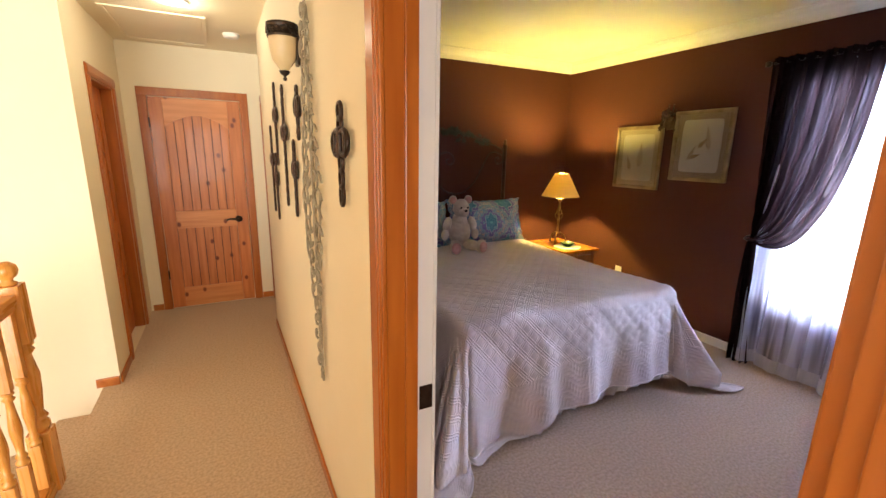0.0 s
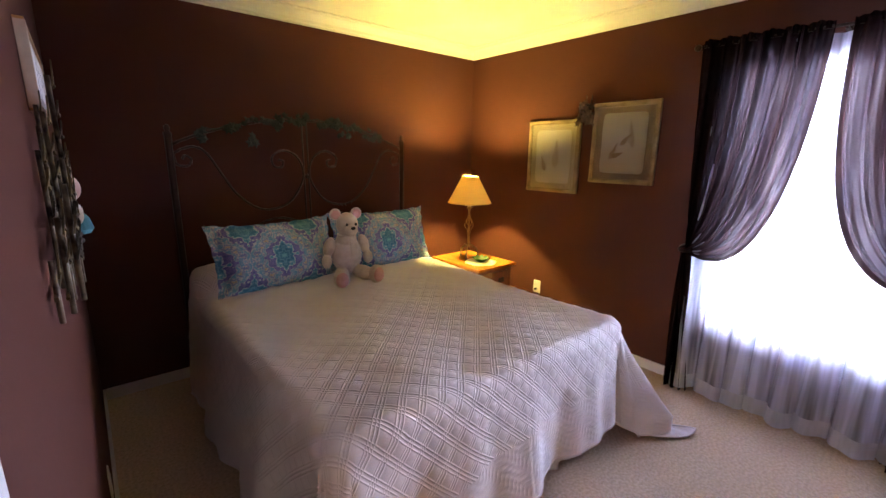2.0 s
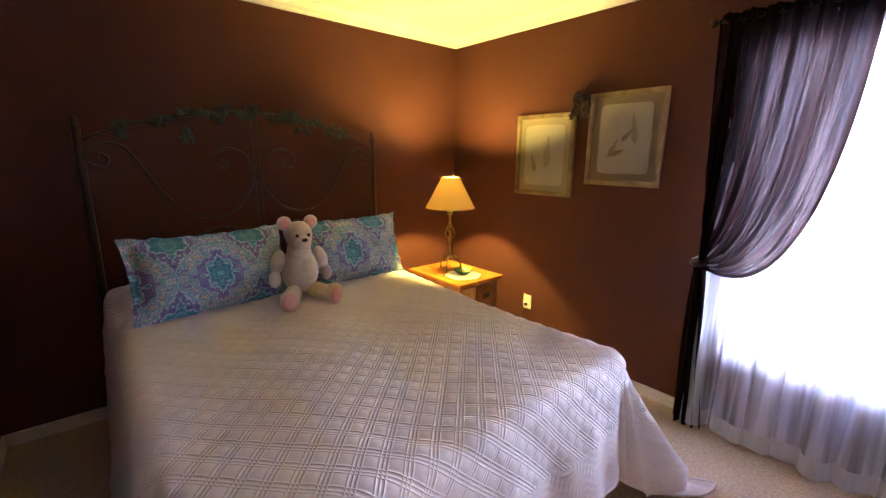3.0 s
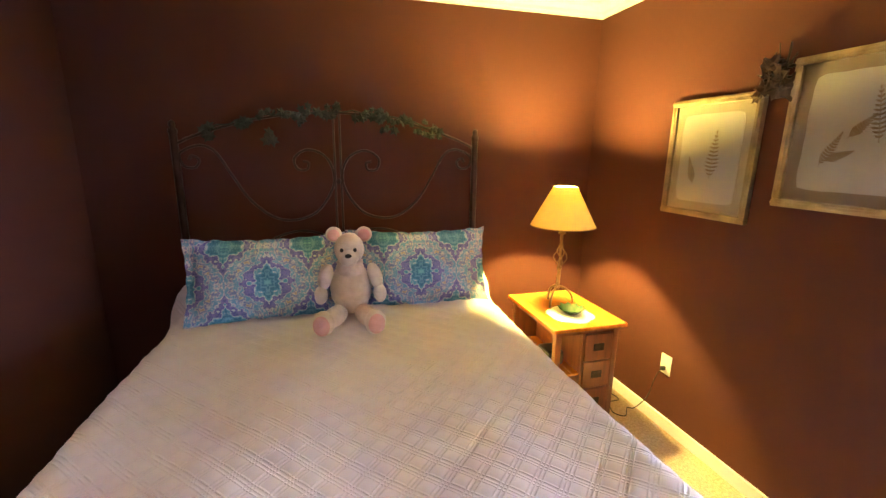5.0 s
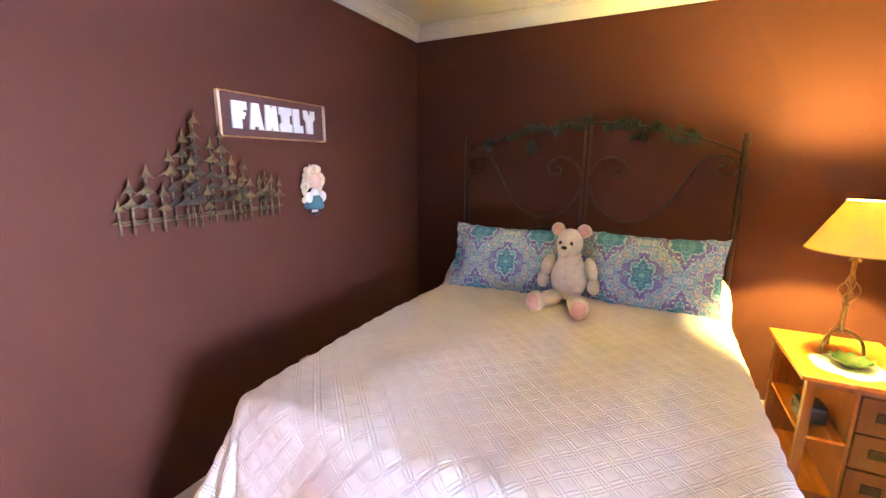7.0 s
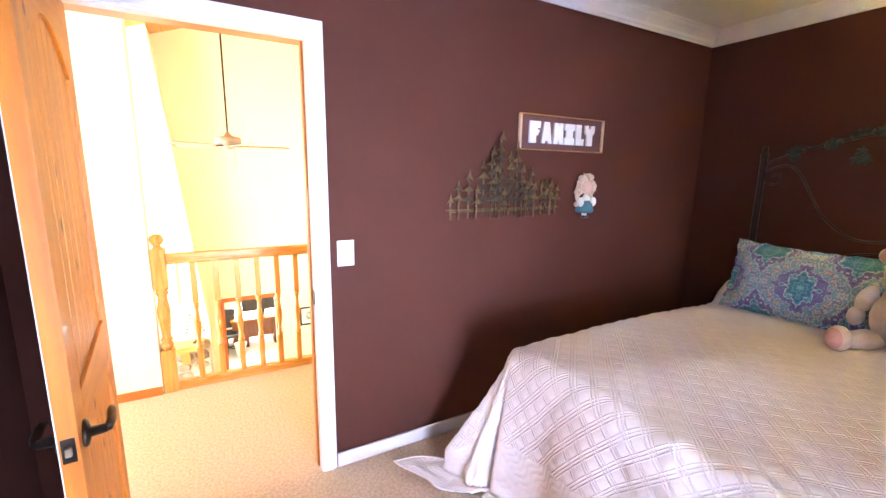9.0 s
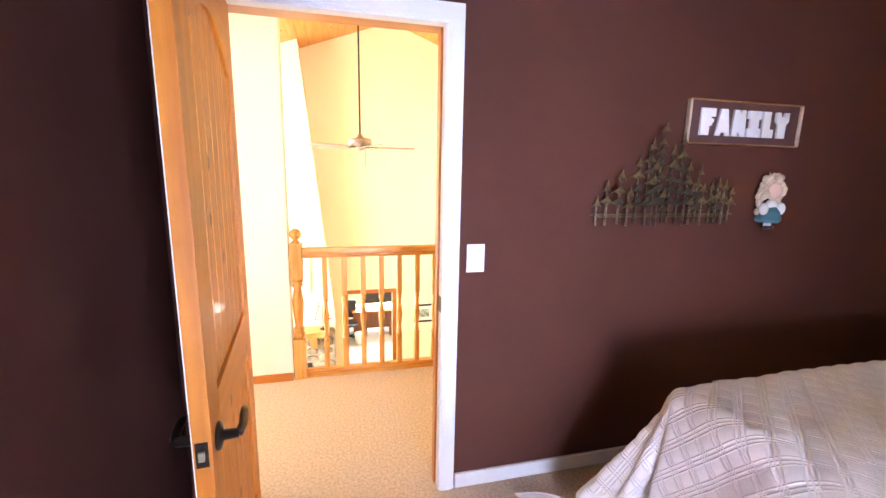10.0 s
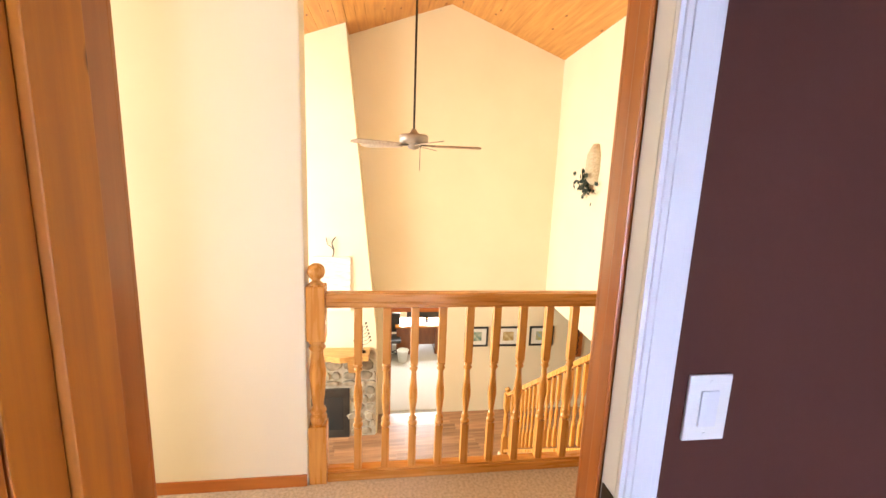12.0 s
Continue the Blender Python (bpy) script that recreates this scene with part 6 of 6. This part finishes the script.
for k in range(9):
    a = rt.uniform(-0.9, 1.3)
    L = rt.uniform(0.07, 0.14)
    part("twig", tube(smooth_line([(0, 0, -0.04), (-0.01, 0.5 * L * math.sin(a), 0.4 * L * math.cos(a)), (-0.02 + rt.uniform(-0.02, 0.01), L * math.sin(a), L * math.cos(a))], 4), 0.0028, 5), BRONZE, twig)
for k in range(16):
    bm = blob(bmesh.new(), (rt.uniform(-0.03, 0.0), rt.uniform(-0.06, 0.06), rt.uniform(-0.05, 0.08)), rt.uniform(0.006, 0.013), (1, 1.5, 0.7), segs=8)
    part("bud", bm, BRONZE, twig)

DRY = mat("dried_leaf", (0.07, 0.040, 0.025), (0.16, 0.10, 0.065), rough=0.8, scale=30)
dry_leaf = leaf_meshes[1].copy()
dry_leaf.materials.clear()
dry_leaf.materials.append(DRY)
for k in range(15):
    o = new("dried_leaf", dry_leaf)
    o.parent = twig
    o.matrix_basis = pose(rt.uniform(-0.045, -0.005), rt.uniform(-0.05, 0.06), rt.uniform(-0.07, 0.06), rt.uniform(-70, 70), rt.uniform(0, 360), 90 + rt.uniform(-60, 60)) @ Matrix.Scale(rt.uniform(0.9, 1.5), 4)

# ---- west wall decorations ----
fam = thing("family_sign", "plum framed sign with thick white letters", "sign", (ROOM_W + 0.001, 2.452, 1.765))
FW, FH = 0.345, 0.103
part("board", boxes((0.0, 0.010, -FW + 0.006, FW - 0.006, -FH + 0.006, FH - 0.006)), PURPLE, fam)
for q in ((-FW, FW, FH - 0.006, FH), (-FW, FW, -FH, -FH + 0.006)):
    part("edge", boxes((0, 0.020, *q), bevel=0.001), GOLD, fam)
for q in ((-FW, -FW + 0.012, -FH + 0.0063, FH - 0.0063), (FW - 0.012, FW, -FH + 0.0063, FH - 0.0063)):
    part("edge", boxes((0, 0.022, *q), bevel=0.001), EDGE_LIGHT, fam)
GLYPHS = {
    "F": [(0, 0), (0.62, 0), (0.62, 0.36), (0.80, 0.36), (0.80, 0.48), (0.9, 0.48), (0.9, 0.62), (0.72, 0.62), (0.72, 0.70), (1, 0.70), (1, 1), (0, 1)],
    "A": [(0, 0), (0.32, 0), (0.36, 0.12), (0.62, 0.12), (0.66, 0), (1, 0), (0.72, 1), (0.22, 1)],
    "M": [(0, 0), (0.40, 0), (0.45, 0.14), (0.55, 0.14), (0.60, 0), (1, 0), (0.92, 1), (0.62, 1), (0.52, 0.86), (0.42, 1), (0.08, 1)],
    "I": [(0, 0), (1, 0), (1, 0.30), (0.82, 0.36), (0.82, 0.66), (1, 0.72), (1, 1), (0, 1), (0, 0.72), (0.18, 0.66), (0.18, 0.36), (0, 0.30)],
    "L": [(0, 0), (1, 0), (1, 0.32), (0.66, 0.32), (0.66, 1), (0, 1)],
    "Y": [(0.20, 0), (0.80, 0), (0.80, 0.52), (1, 0.66), (1, 1), (0.66, 1), (0.62, 0.84), (0.38, 0.84), (0.34, 1), (0, 1), (0, 0.66), (0.20, 0.52)],
}
LETTER = mat("white_letters", (0.74, 0.74, 0.76), (0.80, 0.80, 0.82), rough=0.7)
ly = -0.275
for ch in "FAMILY":
    wdt = 0.082 if ch != "L" else 0.070
    part("letter", prism([(ly + x * wdt, -0.062 + z * 0.124) for x, z in GLYPHS[ch]], 0.010, m=Matrix.Translation((0.0208, 0, 0)) @ Matrix.Rotation(math.pi / 2, 4, "Z")), LETTER, fam)
    ly += wdt + 0.011

forest = thing("metal_forest", "aged brass wall sculpture of a stand of fir trees", "wall decoration", (ROOM_W + 0.001, 1.63, 1.27))
rf = random.Random(4)
tops = [(0.03, 0.13), (0.085, 0.20), (0.156, 0.255), (0.238, 0.316), (0.30, 0.394), (0.364, 0.472), (0.47, 0.42), (0.517, 0.30), (0.585, 0.283), (0.666, 0.21), (0.707, 0.222), (0.748, 0.21), (0.785, 0.19), (0.20, 0.18), (0.335, 0.30), (0.42, 0.37), (0.55, 0.20), (0.62, 0.20), (0.39, 0.17)]
for k, (y, h) in enumerate(tops):
    x = 0.012 + 0.016 * (k % 3)
    y -= 1.1 * (x - 0.012)
    foot = rf.uniform(-0.005, 0.015)
    t = part("tree", tube([(x, y, foot), (x, y + rf.uniform(-0.003, 0.003), (foot + h) / 2), (x, y, h - 0.015)], 0.0048, 8), SILVERY, forest, smooth=True)
    tip = rf.uniform(0.021, 0.027)
    rows = [(h - 0.030, tip, 0.048, VERDI)]
    z = h - 0.085
    while z > 0.075:
        rows.append((z + rf.uniform(-0.006, 0.006), rf.uniform(0.038, 0.056), rf.uniform(0.022, 0.034), VERDI_DARK if z < h - 0.13 else VERDI))
        z -= rf.uniform(0.048, 0.064)
    for z, w, up, m_ in rows:
        sh = rf.uniform(-0.006, 0.006)
        drop = 0.010 if up > 0.04 else 0.016
        ol = [(0, up), (0.28 * w, up * 0.35), (w, -drop), (0.55 * w, -drop * 0.35), (0.25 * w, -drop * 0.9), (0, -drop * 0.5), (-0.25 * w, -drop * 0.9), (-0.55 * w, -drop * 0.3), (-w, -drop + rf.uniform(-0.004, 0.008)), (-0.28 * w, up * 0.35)]
        bm = bmesh.new()
        a = [bm.verts.new((x + 0.012 - 0.16 * abs(p), y + sh + p, z + q)) for p, q in ol]
        b = [bm.verts.new((x + 0.009 - 0.16 * abs(p), y + sh + p, z + q)) for p, q in ol]
        bm.faces.new(a), bm.faces.new(b[::-1])
        for j in range(len(ol)):
            bm.faces.new((a[j], b[j], b[(j + 1) % len(ol)], a[(j + 1) % len(ol)]))
        part("bough", bm, m_, t)
part("ground_bar", boxes((0.008, 0.014, 0.0, 0.815, 0.048, 0.056)), VERDI, forest)
part("ground_bar", boxes((0.022, 0.027, 0.03, 0.78, 0.040, 0.046)), VERDI, forest)


def doll():
    bm = bmesh.new()
    r = random.Random(6)
    blob(bm, (0.035, 0, 0.205), 0.045, (0.7, 1, 1), index=0)
    for k in range(60):
        a = r.uniform(-0.5, math.pi + 0.5)
        rr = r.uniform(0.045, 0.085)
        c = (0.02 + r.uniform(-0.01, 0.02), rr * math.cos(a) * 0.85, 0.21 + rr * math.sin(a) * 0.9)
        blob(bm, c, r.uniform(0.012, 0.022), (0.7, 1, 1), index=1, segs=8)
    for s in (-1, 1):
        for k in range(8):
            blob(bm, (0.02, s * r.uniform(0.05, 0.075), 0.19 - 0.013 * k), 0.018, (0.7, 0.9, 1), index=1, segs=8)
        blob(bm, (0.045, s * 0.055, 0.115), 0.024, (0.7, 1, 1.3), index=2, segs=12)
        blob(bm, (0.030, s * 0.012, 0.035), 0.012, (0.8, 0.8, 1.3), index=2, segs=8)
        blob(bm, (0.036, s * 0.014, 0.018), 0.014, (1.2, 1.1, 0.7), index=4, segs=8)
    blob(bm, (0.035, 0, 0.13), 0.035, (0.6, 0.9, 1), index=2)
    turned([(0.03, 0.125), (0.05, 0.10), (0.060, 0.06), (0.050, 0.045), (0.02, 0.042)], 20, bm=bm, place=(0.025, 0, 0))
    for f in bm.faces:
        if f.material_index == 0 and f.calc_center_median().z < 0.14:
            f.material_index = 3
    tube([(0.005, 0, 0.30), (0.005, 0, 0.27)], 0.004, 6, bm=bm)
    yarn = mat("cream_yarn_hair", (0.62, 0.48, 0.34), (0.74, 0.62, 0.48), rough=0.95, scale=60, bump=1.0, depth=0.004)
    d = part("rag_doll", bm, (mat("doll_cloth", (0.66, 0.42, 0.34), (0.70, 0.48, 0.40), rough=0.9), yarn, PLATE, mat("teal_skirt", (0.05, 0.15, 0.18), (0.08, 0.20, 0.24), rough=0.9), BLACK), None, "small rag doll with curly cream hair and teal dress", category="doll")
    d.matrix_basis = pose(ROOM_W + 0.002, 2.662, 1.235)


doll()

# ---- plant and floor of the great room, last ----
plant = thing("wall_plant", "trailing green plant in a pale basket on the high cream wall", "plant", (-4.6, 3.45, 1.46))
part("basket", turned([(0.05, -0.02), (0.10, 0.05), (0.13, 0.18), (0.12, 0.40), (0.05, 0.55)], 18), mat("pale_basket", (0.45, 0.36, 0.24), (0.60, 0.50, 0.36), rough=0.9, scale=40), plant, smooth=True)
rp_ = random.Random(9)
for k in range(70):
    o = new("leaf", leaf_meshes[k % 3])
    o.parent = plant
    o.matrix_basis = pose(rp_.gauss(-0.1, 0.12), rp_.uniform(-0.16, 0.0), rp_.gauss(0.0, 0.10), rp_.uniform(-50, 50), rp_.uniform(0, 360), rp_.uniform(-50, 50)) @ Matrix.Scale(rp_.uniform(0.8, 1.6), 4)
floor2 = tagged(new("great_room_floor"), "brown streaked wood laminate planks", kind="structure")
plank_me = [None] * 2
rl = random.Random(1)
xx = FARX + 0.002
row = 0
while xx < -3.35:
    yy = -2.2 - rl.uniform(0, 1.0)
    while yy < 4.6:
        L = 1.2
        if plank_me[0] is None:
            o = part("plank", boxes((0.0008, 0.1892, 0.0008, L - 0.0008, -0.011, 0.0)), LAMINATE, floor2)
            plank_me[0] = o.data
        else:
            o = new("plank", plank_me[0])
            o.parent = floor2
        o.matrix_basis = pose(xx, yy, LOW)
        yy += L
    xx += 0.19
    row += 1
structure("great_room_floor_rest", boxes((xx, EDGE, -5.0, 6.0, LOW - 0.011, LOW), (FARX, xx - 0.0005, 5.9, 6.0, LOW - 0.011, LOW - 0.001), (FARX, xx - 0.0005, -5.0, -3.3, LOW - 0.011, LOW - 0.001)), LAMINATE)
